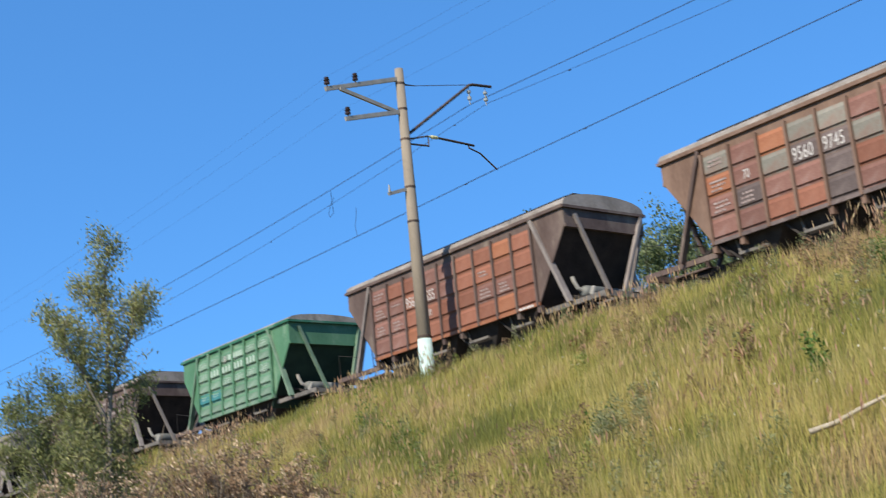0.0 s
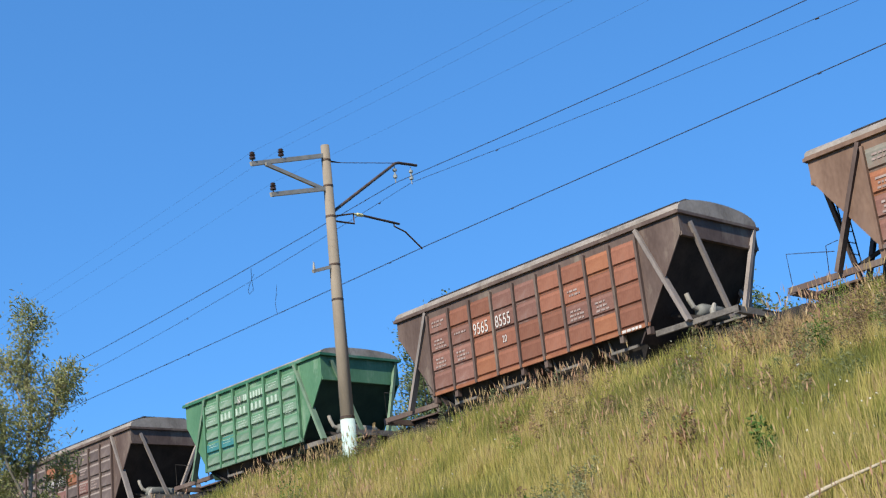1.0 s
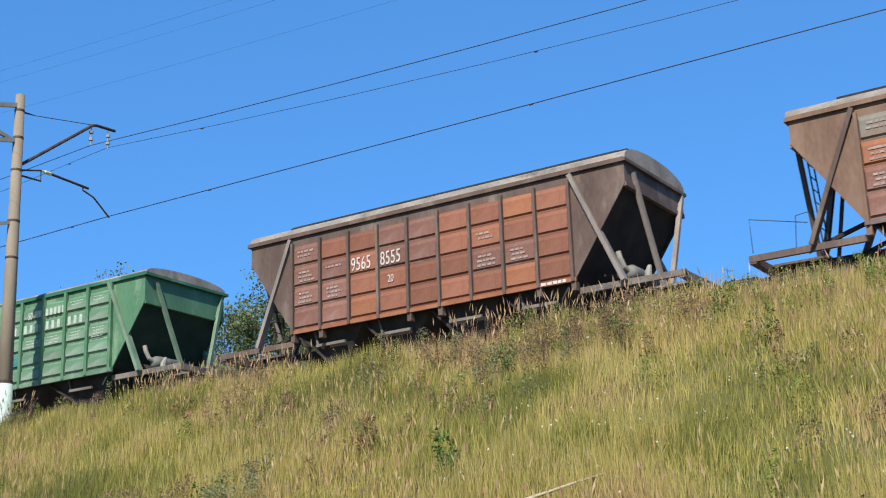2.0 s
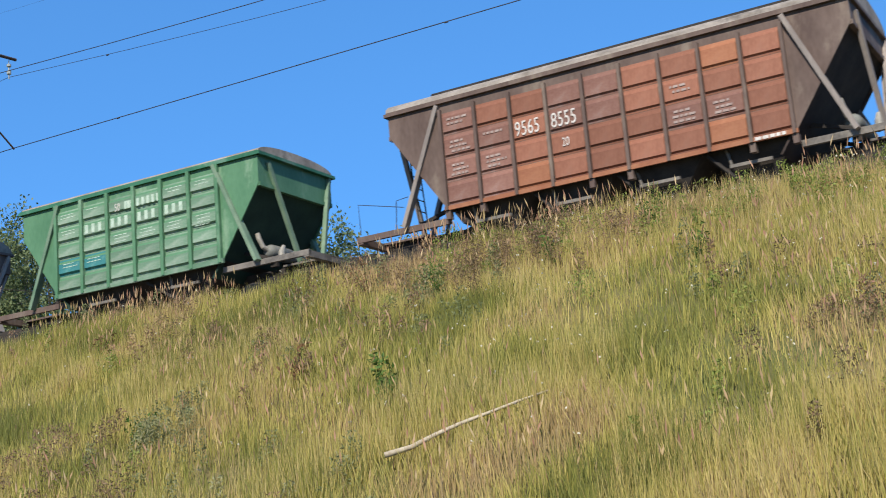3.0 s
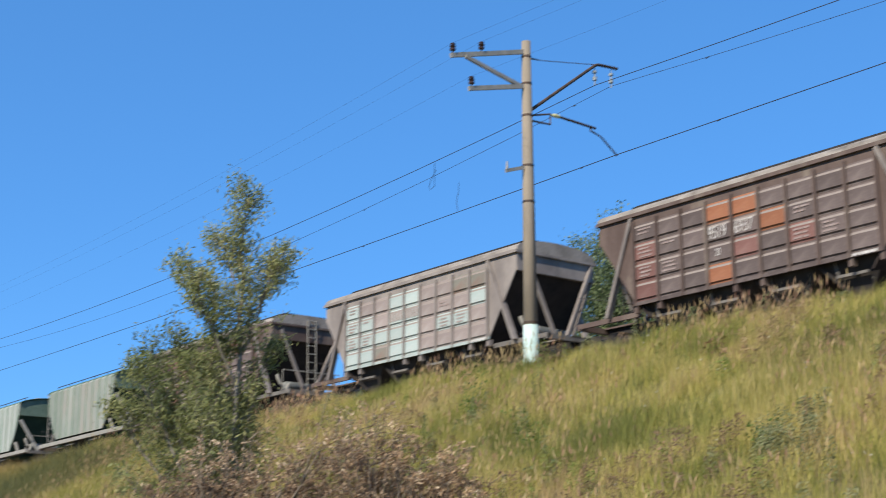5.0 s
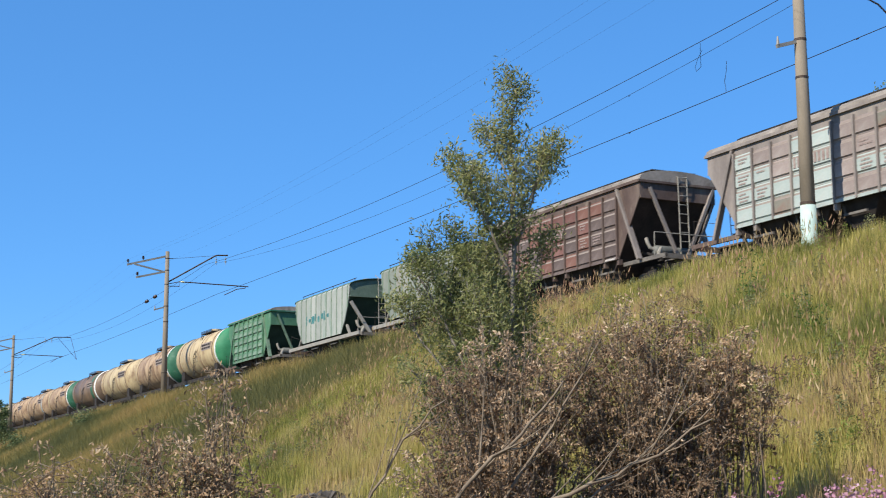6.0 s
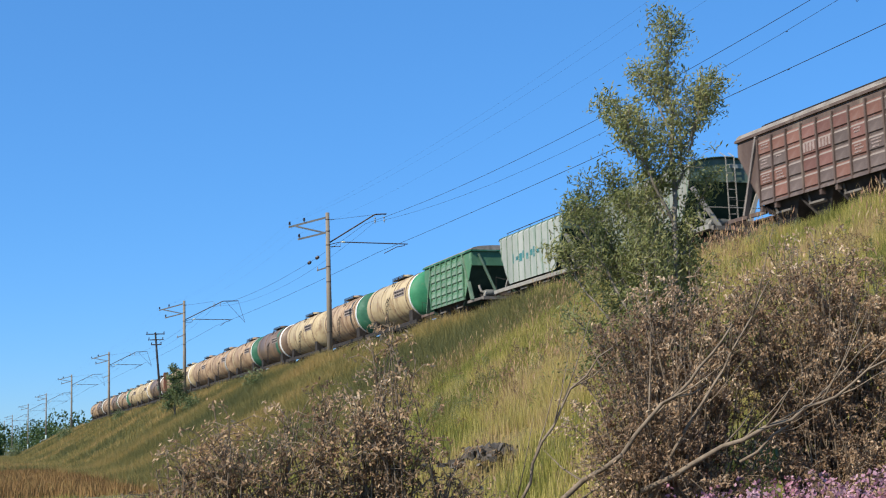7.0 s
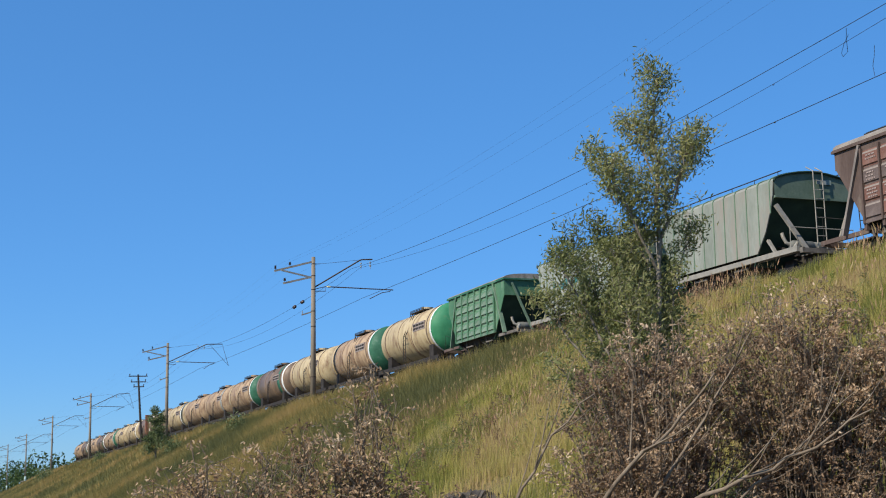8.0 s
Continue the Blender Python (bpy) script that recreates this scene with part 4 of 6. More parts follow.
                box(bm, a, a + 0.16 + 0.1 * (i % 3), -1.632, -1.621, 2.45 + 0.12 * (i % 2), 2.95 - 0.1 * ((i * 2) % 3))
                part("painted_mark", bm, M["teal"], wall, "smeared green paint mark")
        bm = bmesh.new()
        box(bm, tip + 0.005, tip + 0.02, 0.15, 0.75, 3.85, 4.02)
        part("end_plate", bm, M["greydust"], w)
        bm = bmesh.new()
        box(bm, -tip - 1.1, tip + 1.1, -1.58, -1.46, 1.22, 1.40)
        part("side_sill", bm, M["galv"], w)
        bm = bmesh.new()
        for s in (-1, 1):
            tube(bm, [(-3.9, s * 1.2, 4.28), (3.9, s * 1.2, 4.28)], 0.022, 5)
            for k in range(6):
                tube(bm, [(-3.8 + 1.5 * k, s * 1.2, 4.05), (-3.8 + 1.5 * k, s * 1.2, 4.28)], 0.014, 5)
        part("roof_rail", bm, M["under"], w)
    for k in range(4):
        bm = bmesh.new()
        tube(bm, [(-2.7 + 1.8 * k, 0, 4.2), (-2.7 + 1.8 * k, 0, 4.45)], 0.32, 12)
        part("roof_hatch", bm, M["roofgrey"], roof)
    end_gear(w, 6.01, tip, "" if panels else "short", M["postgreen"] if panels else M["galv"])
    hopper_bottoms(w, -2.8, 2.8, 2, 1.48)
    running_gear(w, 6.01)
    if seed == 3:
        pw = 0.92
        stencil(wall, "50", -2.76 + pw * 2 + 0.28, top - ph * 0.88, 0.30, -1.70)
        for c, n in ((2, 3), (3, 5)):
            bm = bmesh.new()
            for i in range(n):
                a = -2.76 + pw * c + (0.62 if c == 2 else 0.12) + i * 0.17 * (1 if c == 3 else 0.6)
                box(bm, a, a + 0.09, -1.70, -1.693, top - ph * 0.86, top - ph * 0.40)
            part("number_bars", bm, M["faintgreen"], w)
        # the operator's name as plain blocks
        for c in range(1, 5):
            for i in range(3):
                bm = bmesh.new()
                a = -2.76 + pw * c + 0.14 + i * 0.235
                z1 = top - ph * 1.24
                box(bm, a, a + 0.11, -1.70, -1.693, z1 - 0.24, z1)
                part("name_block", bm, M["faintgreen"], w, "white painted block of the operator mark")
        for c, r, n in ((0, 0, 2), (0, 1, 2), (4, 0, 2), (5, 0, 2), (2, 2, 3), (3, 2, 3), (4, 2, 3), (5, 2, 4), (0, 3, 2), (1, 3, 2), (1, 0, 1)):
            bars(wall, -2.76 + pw * (c + 0.2), top - ph * (r + 0.32), pw * 0.6, n, 0.085, 0.022, -1.695, "faintgreen", rng)
    return w


def tank_wagon(x, label, shell, bands, seed):
    rng = random.Random(seed)
    w = thing("tank_wagon", x, TRACK, RAIL, label, "tank wagon", "freight train wagons")
    r, zc, hl = 1.5, 2.92, 5.35
    bm = bmesh.new()
    prof = [(-hl, 0.02), (-hl + 0.06, 0.6), (-hl + 0.2, 1.1), (-hl + 0.42, 1.4), (-hl + 0.6, r), (hl - 0.6, r), (hl - 0.42, 1.4), (hl - 0.2, 1.1), (hl - 0.06, 0.6), (hl, 0.02)]
    tube(bm, [(a, 0, zc) for a, b in prof], [b for a, b in prof], 32)
    part("tank_shell", bm, M[shell], w, "", True)
    for a, b, m in bands:
        bm = bmesh.new()
        if abs(b) > hl - 0.5:
            pr = [p for p in prof if p[0] > a] if b > 0 else [p for p in prof if p[0] < b]
            pr = ([(a, r)] + pr) if b > 0 else (pr + [(b, r)])
            if b < 0:
                pr = [p for p in pr if p[0] <= a] + ([(a, r)] if a > -hl + 0.6 else [])
            tube(bm, [(p, 0, zc) for p, q_ in pr], [q_ + 0.012 for p, q_ in pr], 32)
        else:
            tube(bm, [(a, 0, zc), (b, 0, zc)], r + 0.012, 32)
        part("painted_band", bm, M[m], w, "", True)
    for a in (-3.9, 3.9):
        bm = bmesh.new()
        tube(bm, [(a - 0.06, 0, zc), (a + 0.06, 0, zc)], r + 0.03, 32)
        part("strap", bm, M["oily"], w)
    for a in (rng.uniform(-1.8, -1.0), rng.uniform(1.0, 1.6)):
        bm = bmesh.new()
        tube(bm, [(a - 0.035, 0, zc), (a + 0.035, 0, zc)], r + 0.02, 32)
        part("seam", bm, M["oily"], w)
    bm = bmesh.new()
    box(bm, -hl - 0.3, hl + 0.3, -1.42, -1.30, 0.98, 1.22)
    part("side_sill", bm, M["under"], w)
    for k in (-2.2, -0.6, 0.9, 2.4):
        bm = bmesh.new()
        tube(bm, [(k - 0.45, -0.9, 0.85), (k + 0.45, -0.9, 0.85)], 0.2, 10)
        part("underframe_vessel", bm, M["under"], w)
    bm = bmesh.new()
    tube(bm, [(0, 0, zc + r - 0.1), (0, 0, zc + r + 0.28)], [0.38, 0.36], 16)
    part("dome", bm, M[shell], w)
    bm = bmesh.new()
    for s in (-0.7, 0.7):
        tube(bm, [(-1.2, s, zc + r + 0.08), (1.2, s, zc + r + 0.08)], 0.025, 5)
        for k in (-1.2, 0, 1.2):
            tube(bm, [(k, s, zc + r - 0.3), (k, s, zc + r + 0.15)], 0.025, 5)
        tube(bm, [(-1.2, s, zc + r + 0.15), (1.2, s, zc + r + 0.15)], 0.02, 5)
    box(bm, -1.25, 1.25, -0.7, 0.7, zc + r - 0.02, zc + r + 0.04)
    part("hatch_platform", bm, M["under"], w)
    bm = bmesh.new()
    for y in (-0.25, 0.15):
        tube(bm, [(0.3 + y, -1.0, zc + r - 0.2), (0.3 + y, -1.62, zc - 0.1), (0.3 + y, -1.62, 1.3)], 0.025, 5)
    for k in range(6):
        tube(bm, [(0.05, -1.62, 1.5 + 0.27 * k), (0.45, -1.62, 1.5 + 0.27 * k)], 0.02, 5)
    part("ladder", bm, M["under"], w)
    for s in (-1, 1):
        for k in (-3.9, 3.9):
            bm = bmesh.new()
            box(bm, k - 0.35, k + 0.35, s * 0.9 - 0.3, s * 0.9 + 0.3, 1.2, zc - 0.95)
            part("saddle", bm, M["under"], w)
    bm = bmesh.new()
    for i in range(4):
        for k in range(2):
            box(bm, 1.6 + i * 0.5, 2.0 + i * 0.5, -1.528, -1.45, zc + 0.32 - k * 0.2, zc + 0.44 - k * 0.2)
    part("side_marks", bm, M["under"], w)
    bm = bmesh.new()
    box(bm, 1.5, 3.6, -1.518, -1.42, zc + 0.04, zc + 0.52)
    part("marking_field", bm, M["pinkgrey"], w, "pale painted field behind the markings")
    running_gear(w, 6.01, False)
    return w


def pick_rust(c, r, rng):
    if r == 3 and c in (0, 1):
        return "plum"
    if c in (3, 4) and r in (0, 1):
        return "plum"
    if c in (0,) or (c == 6 and r == 2) or (c == 7 and r == 2) or (c == 1 and r in (1, 2)):
        return "plum"
    return "orange" if rng.random() < 0.14 else "rust"


FRONT = ("patch plum orange patch patch plum plum rust patch", "orange plum patch dark dark patch plum plum rust",
         "plum dark plum plum dark rust plum patch plum", "plum plum rust rust dark plum dark rust plum")


def pick_front(c, r, rng):
    return FRONT[r].split()[c]


def pick_dark(c, r, rng):
    if (c, r) in ((3, 0), (4, 0), (5, 1), (3, 3)):
        return "orange"
    if (c, r) in ((0, 1), (0, 2), (0, 3), (4, 2), (6, 2)):
        return "fadedred"
    return "dark"


def pick_pale(c, r, rng):
    if c <= 4 and (r in (1, 2) or c in (0, 3, 4)) and (c, r) != (2, 1) or (c, r) in ((6, 2), (7, 2), (1, 3), (8, 1)):
        return "pale"
    return "pinkgrey" if rng.random() < 0.75 else "patch"


def pick_brown(c, r, rng):
    if c in (3, 4) and r in (0, 1, 2) or (c, r) in ((5, 0), (6, 1)):
        return "fadedred"
    return "dark" if rng.random() < 0.65 else "plum"


TRAIN = [
    grain_hopper(-18.15, "rust-brown hopper wagon with grey touch-up panels", pick_front, "bodyrust", "roofgrey", ("9560", "9745"), 11),
    grain_hopper(-32.87, "orange-red hopper wagon with dusty brown ends", pick_rust, "bodybrown", "roofgrey", ("9565", "8555"), 12),
    cement_hopper(-46.20, "short green hopper wagon with chalky side panels", True, 3),
    grain_hopper(-59.57, "dark brown hopper wagon with a few orange panels", pick_dark, "bodybrown", "roofgrey", ("9519", "6937"), 13),
    grain_hopper(-74.15, "chalky grey hopper wagon with pale mint panels", pick_pale, "bodygrey", "roofgrey", None, 14),
    grain_hopper(-88.93, "dark brown hopper wagon with faded red panels", pick_brown, "bodybrown", "roofgrey", None, 15, True),
    cement_hopper(-101.9, "cement-dusted grey green hopper wagon with ribbed sides", False, 16),
    cement_hopper(-113.9, "cement-dusted pale hopper wagon with smeared green marks", False, 17),
    cement_hopper(-126.1, "short green hopper wagon with ribbed panels", True, 18),
]
LOOKS = [
    ("cream", [(4.66, 5.35, "ringgreen"), (4.40, 4.66, "ringwhite")], "tan tank wagon with a green end and white band"),
    ("tan", [(4.62, 5.35, "greendark"), (4.34, 4.62, "ringwhite"), (-4.5, -4.1, "cream")], "dusty tan tank wagon with a dark green end"),
    ("cream", [(-4.6, -4.3, "tan")], "cream tank wagon with rust-stained seams"),
    ("oily", [(4.5, 4.8, "ringwhite"), (2.9, 3.9, "greendark")], "oil-streaked brown tank wagon with a dark green band"),
    ("tan", [(4.62, 5.35, "greendark"), (4.34, 4.62, "ringwhite"), (-4.5, -4.1, "cream")], "dusty tan tank wagon with a dark green end"),
    ("tan", [(3.6, 3.95, "ringwhite"), (3.1, 3.6, "greygreen")], "tan tank wagon with white and dull green bands"),
    ("tan", [], "plain tan tank wagon with brown streaks"),
    ("cream", [(4.2, 4.6, "ringwhite")], "cream tank wagon with a white band"),
]
for i in range(17):
    shell, bands, label = LOOKS[i] if i < 8 else LOOKS[(6, 3, 7, 2, 4, 3, 6, 3, 6)[i - 8]]
    TRAIN.append(tank_wagon(-138.15 - 12.02 * i, label, shell, bands, 30 + i))


# ---- overhead line ----
def pole(x, base, rise=0.0, reach=0.0, wide=0.0, foot=9.55):
    """Concrete mast with two arms and pin insulators on one side, a cantilever and a steady arm over the track."""
    p = thing("catenary_mast", x, POLES_Y, base, "tapered concrete railway mast with whitewashed foot and steel arms", "utility pole", "catenary masts")
    d = -base + rise
    bm = bmesh.new()
    tube(bm, [(0, 0, -1.0), (0, 0, 18.2 + d)], [0.225, 0.135], 20)
    part("mast", bm, M["concrete"], p, "weathered concrete mast", True)
    bm = bmesh.new()
    tube(bm, [(0, 0, -0.9), (0, 0, foot - base)], [0.232, 0.218], 20)
    part("painted_foot", bm, M["white"], p, "whitewashed foot", True)
    for z in (9.62, 13.2, 14.3, 15.85, 16.85, 17.7):
        bm = bmesh.new()
        rr = 0.225 - 0.09 * (z + d + 1) / (19.1 + d) + 0.012
        tube(bm, [(0, 0, z + d - 0.03), (0, 0, z + d + 0.03)], rr, 16)
        part("clamp", bm, M["steel"], p)
    bm = bmesh.new()
    beam(bm, (0, -0.1, 17.85 + d), (0, -2.85, 17.08 + d), 0.09, 0.13)
    upper = part("upper_arm", bm, M["galv"], p)
    bm = bmesh.new()
    beam(bm, (0.05, -2.35, 17.15 + d), (0, -0.15, 16.72 + d), 0.08, 0.11)
    part("arm_brace", bm, M["galv"], p)
    bm = bmesh.new()
    beam(bm, (0, -0.1, 16.76 + d), (0, -2.2, 16.22 + d), 0.09, 0.13)
    lower = part("lower_arm", bm, M["galv"], p)
    for y, z in ((-2.78, 17.12), (-1.72, 17.42), (-2.1, 16.26)):
        bm = bmesh.new()
        tube(bm, [(0, y, z + d), (0, y, z + d + 0.12), (0, y, z + d + 0.13), (0, y, z + d + 0.18), (0, y, z + d + 0.19), (0, y, z + d + 0.25), (0, y, z + d + 0.26), (0, y, z + d + 0.33), (0, y, z + d + 0.36)], [0.02, 0.02, 0.09, 0.09, 0.05, 0.10, 0.06, 0.08, 0.03], 10)
        part("pin_insulator", bm, M["porcelain"], upper if z > 17 else lower)
    bm = bmesh.new()
    tube(bm, [(0, 0.1, 16.03 + d), (0, 2.84 + reach * 0.3 + wide * 0.5, 18.12 + d), (0, 3.0 + reach * 0.3 + wide * 0.5, 18.17 + d), (0, 3.78 + reach * 0.3 + wide, 18.22 + d)], 0.05, 8)
    canti = part("cantilever", bm, M["steel"], p)
    bm = bmesh.new()
    tube(bm, [(0, 0.1, 17.7 + d), (0, 0.6, 17.74 + d), (0, 2.86 + reach * 0.3, 18.14 + d)], [0.035, 0.012, 0.012], 6)
    part("stay_rod", bm, M["steel"], p)
    if wide:
        end = 3.78 + reach * 0.3 + wide
        for y in (end, end - 1.5):
            bm = bmesh.new()
            tube(bm, [(0, y, 18.2 + d), (0, end + 0.75, 15.75 + d)], 0.022, 5)
            part("hanger_rod", bm, M["steel"], canti)
    for y, z in ((2.8, 18.05), (3.5, 18.12)):
        bm = bmesh.new()
        y += reach * 0.35
        tube(bm, [(0, y, z + d), (0, y, z + d - 0.12), (0, y, z + d - 0.13), (0, y, z + d - 0.2), (0, y, z + d - 0.21), (0, y, z + d - 0.33), (0, y, z + d - 0.34), (0, y, z + d - 0.44), (0, y, z + d - 0.46), (0, y, z + d - 0.6)], [0.015, 0.015, 0.07, 0.07, 0.025, 0.025, 0.07, 0.07, 0.02, 0.02], 10)
        part("suspension_insulator", bm, M["glass"], canti)
    bm = bmesh.new()
    tube(bm, [(0, 0.15, 15.74 + d), (0, 0.91, 15.77 + d), (0, 0.91, 16.1 + d), (0, 0.15, 15.9 + d)], 0.03, 6)
    part("bracket", bm, M["steel"], p)
    bm = bmesh.new()
    tube(bm, [(0, 0.91, 16.09 + d), (0, 1.02, 16.09 + d), (0, 1.06, 16.09 + d), (0, 1.25, 16.09 + d), (0, 1.3, 16.09 + d)], [0.03, 0.03, 0.06, 0.06, 0.03], 8)
    part("rod_insulator", bm, M["brass"], p)
    bm = bmesh.new()
    tube(bm, [(0, 1.3, 16.09 + d), (0, 2.77 + reach * 1.5, 16.03 + d)], 0.04, 8)
    part("registration_tube", bm, M["steel"], p)
    bm = bmesh.new()
    r0 = 2.55 + reach * 1.5
    r1 = 3.66 + reach * 0.25
    tube(bm, [(0, r0, 16.03 + d), (0, r0, 15.92 + d), (0, r0 + (r1 - r0) * 0.4, 15.8 + d), (0, r1, 15.32 + d)], 0.028, 6)
    part("steady_arm", bm, M["steel"], p)
    bm = bmesh.new()
    beam(bm, (0, -0.12, 14.24 + d), (0, -0.85, 14.0 + d), 0.07, 0.1)
    tube(bm, [(0, -0.8, 14.05 + d), (0, -0.8, 14.3 + d)], [0.05, 0.02], 6)
    part("low_bracket", bm, M["galv"], p)
    return p


MASTS = [(-32.30, 7.9, 0.0, 0.0), (-99.03, 7.5, 0.05, 2.15), (-162.6, 6.9, 0.15, 1.8), (-239.5, 6.0, -0.55, 1.8), (-310.6, 5.0, -0.6, 1.8), (-388.0, 5.0, -1.5, 1.8), (-470.8, 3.0, -1.6, 1.8), (-577.7, 2.0, -2.5, 1.8), (-651.0, 1.0, -3.2, 1.8)]
for x, base, rise, reach in MASTS:
    pole(x, base, rise, reach, 1.9 if x < -110 else 0.0, 9.55 if x > -50 else base + 0.7)


def wire(name, label, pts, r):
    """A sagging wire as a thin tube through points."""
    bm = bmesh.new()
    tube(bm, pts, r, 5)
    return tagged(link_mesh(name, bm, M["wire"]), label, "wire", kind="structure")


def span(y, z, sags):
    xs = [34.0] + [m[0] for m in MASTS]
    zs = [m[2] for m in MASTS]
    zs = [0.0] + zs
    pts = []
    for i in range(len(xs) - 1):
        n = 14
        for k in range(n):
            f = k / n
            x = xs[i] + (xs[i + 1] - xs[i]) * f
            pts.append((x, y, z + zs[i] + (zs[i + 1] - zs[i]) * f - sags[min(i, 1)] * 4 * f * (1 - f)))
    return pts


wire("contact_wire", "thin dark contact wire stretched over the track", span(TRACK + 0.46, 15.36, (0.06, 0.2)), 0.014)
wire("messenger_wire", "dark messenger wire hung from the mast arms", span(TRACK - 0.40, 17.45, (0.83, 0.95)), 0.012)
wire("feeder_wire", "second messenger wire hung from the mast arms", span(TRACK + 0.30, 17.58, (1.32, 1.5)), 0.008)
for y, z in ((-2.78, 17.48), (-1.72, 17.78), (-2.1, 16.62)):
    wire("line_wire", "thin line wire on the pin insulators", span(POLES_Y + y, z, (0.9, 0.9)), 0.0022)
YC = TRACK + 0.46
for label, pts in (
    ("loose wire end standing up from the contact wire", [(-40.35, YC, 15.32), (-40.42, YC, 15.7), (-40.30, YC, 16.05), (-40.27, YC, 16.38)]),
    ("loose wire loop hanging under the messenger wire", [(-41.4, TRACK + 0.3, 17.08), (-41.75, TRACK + 0.35, 16.85), (-41.98, TRACK + 0.4, 16.6), (-41.9, TRACK + 0.4, 16.45), (-41.5, TRACK + 0.3, 16.5), (-41.0, TRACK - 0.1, 16.75), (-40.6, TRACK - 0.38, 17.0)]),
):
    bm = bmesh.new()
    tube(bm, pts, 0.009, 5)
    tagged(link_mesh("dropper_wire", bm, M["wire"]), label, "wire", "droppers", "structure")
for y, z0, s0 in ((TRACK + 0.46, 15.36, (0.06, 0.2)), (TRACK + 0.30, 17.58, (1.32, 1.5))):
    for k in range(7):
        x = -8.0 - 9.3 * k - 2.0 * math.sin(k * 2.3 + y)
        f = ((x - 34) / -66.3) if x > -32.3 else ((x + 32.3) / -66.7)
        z = z0 - s0[0 if x > -32.3 else 1] * 4 * f * (1 - f)
        bm = bmesh.new()
        tube(bm, [(x - 0.05, y, z - 0.02), (x + 0.05, y, z - 0.02)], 0.016, 6)
        tagged(link_mesh("wire_clamp", bm, M["wire"]), "small dark clamp on an overhead wire", "clamp", "wire clamps", "structure")

# strain insulator in the messenger wire behind the second mast
for x0 in (-112.6, -115.2):
    z0 = 17.50 - 0.95 * 4 * ((-99.03 - x0) / 63.57) * (1 - (-99.03 - x0) / 63.57)
    bm = bmesh.new()
    tube(bm, [(x0 - 0.1 * k, TRACK - 0.40, z0 - 0.004 * k) for k in range(7)], [0.03, 0.14, 0.14, 0.06, 0.14, 0.14, 0.03], 10)
    tagged(link_mesh("strain_insulator", bm, M["porcelain"]), "dark porcelain strain insulator in an overhead wire", "insulator", "strain insulators", "structure")

# the small leaning wooden pole with cross-arms
sp = thing("wooden_pole", -175.0, 24.6, 6.6, "leaning dark wooden pole with short cross-arms", "utility pole")
bm = bmesh.new()
tube(bm, [(0, 0, -0.6), (-1.0, -0.55, 9.2)], [0.16, 0.11], 10)
part("pole_shaft", bm, M["under"], sp)
for z, half in ((7.7, 0.6), (8.3, 0.9), (9.0, 1.1)):
    bm = bmesh.new()
    beam(bm, (-0.108 * z - 0.25, -0.06 * z - half, z), (-0.108 * z + 0.25, -0.06 * z + half, z), 0.1, 0.12)
    arm = part("cross_arm", bm, M["under"], sp)
    for k in (-0.9, 0.9):
        bm = bmesh.new()
        tube(bm, [(-0.108 * z + 0.22 * k, -0.06 * z + half * k, z), (-0.108 * z + 0.22 * k, -0.06 * z + half * k, z + 0.3)], [0.03, 0.07], 6)
        part("pin_insulator", bm, M["porcelain"], arm)
bm = bmesh.new()
box(bm, 0.5, 1.0, 0.2, 0.6, 2.0, 4.2)
part("signal_box", bm, M["rust"], sp)


# ---- plants ----
def blades(name, label, x0, x1, y0, y1, count, tall, wide, material, seed, lean=0.25, segs=2, keep=None):
    """Grass: tapered bent blades strewn over the ground."""
    g = np.random.default_rng(seed)
    x, y = g.uniform(x0, x1, count), g.uniform(y0, y1, count)
    clump = np.sin(x * 1.7 + 2 * np.sin(y * 1.1)) * np.sin(y * 2.1 + 1.5 * np.sin(x * 0.9)) + 0.6 * np.sin(x * 0.5 + y * 0.8)
    ok = g.uniform(-1.7, 1.7, count) < clump + 1.0
    if keep is not None:
        ok &= keep(x, y)
    x, y, clump = x[ok], y[ok], clump[ok]
    n = len(x)
    h = tall * g.uniform(0.45, 1.15, n) * (1 + 0.22 * clump)
    wd = wide * g.uniform(0.6, 1.3, n)
    a = g.uniform(0, 2 * np.pi, n)
    la = g.uniform(0, 2 * np.pi, n)
    ln = h * lean * g.uniform(0.1, 1.4, n)
    z = height(x, y) - 0.03
    base = np.stack([x, y, z], 1)
    side = np.stack([np.cos(a), np.sin(a), 0 * a], 1) * wd[:, None] / 2
    out = np.stack([np.cos(la), np.sin(la), 0 * a], 1) * ln[:, None]
    up = np.array([0, 0, 1.0])
    mid = base + out * 0.35 + up * (h * 0.55)[:, None]
    tip = base + out + up * h[:, None]
    if segs == 1:
        v = np.stack([base - side, base + side, tip], 1).reshape(-1, 3)
        f = np.arange(3 * n).reshape(-1, 3)
    else:
        v = np.stack([base - side, base + side, mid - side * 0.8, mid + side * 0.8, tip], 1).reshape(-1, 3)
        k = np.arange(n)[:, None] * 5
        f = np.concatenate([k + [0, 1, 3], k + [0, 3, 2], k + [2, 3, 4]], 1).reshape(-1, 3)
    return tagged(soup(name, v, f, material), label, "grass", kind="stuff")


def slope_only(x, y):
    return (y < 25.3)


def drift(x, y):
    return np.sin(x * 0.9 + 1.9 * np.sin(y * 0.55 + 0.7)) + np.sin(y * 0.95 - 1.5 * np.sin(x * 0.42)) + 0.7 * np.sin(x * 2.3 + y * 1.7 + 1.1 * np.sin(y * 2.0))


def straw_drift(x, y):
    return drift(x, y) > 0.55


def green_drift(x, y):
    return drift(x + 3.3, y * 1.2 + 5.0) > 0.95


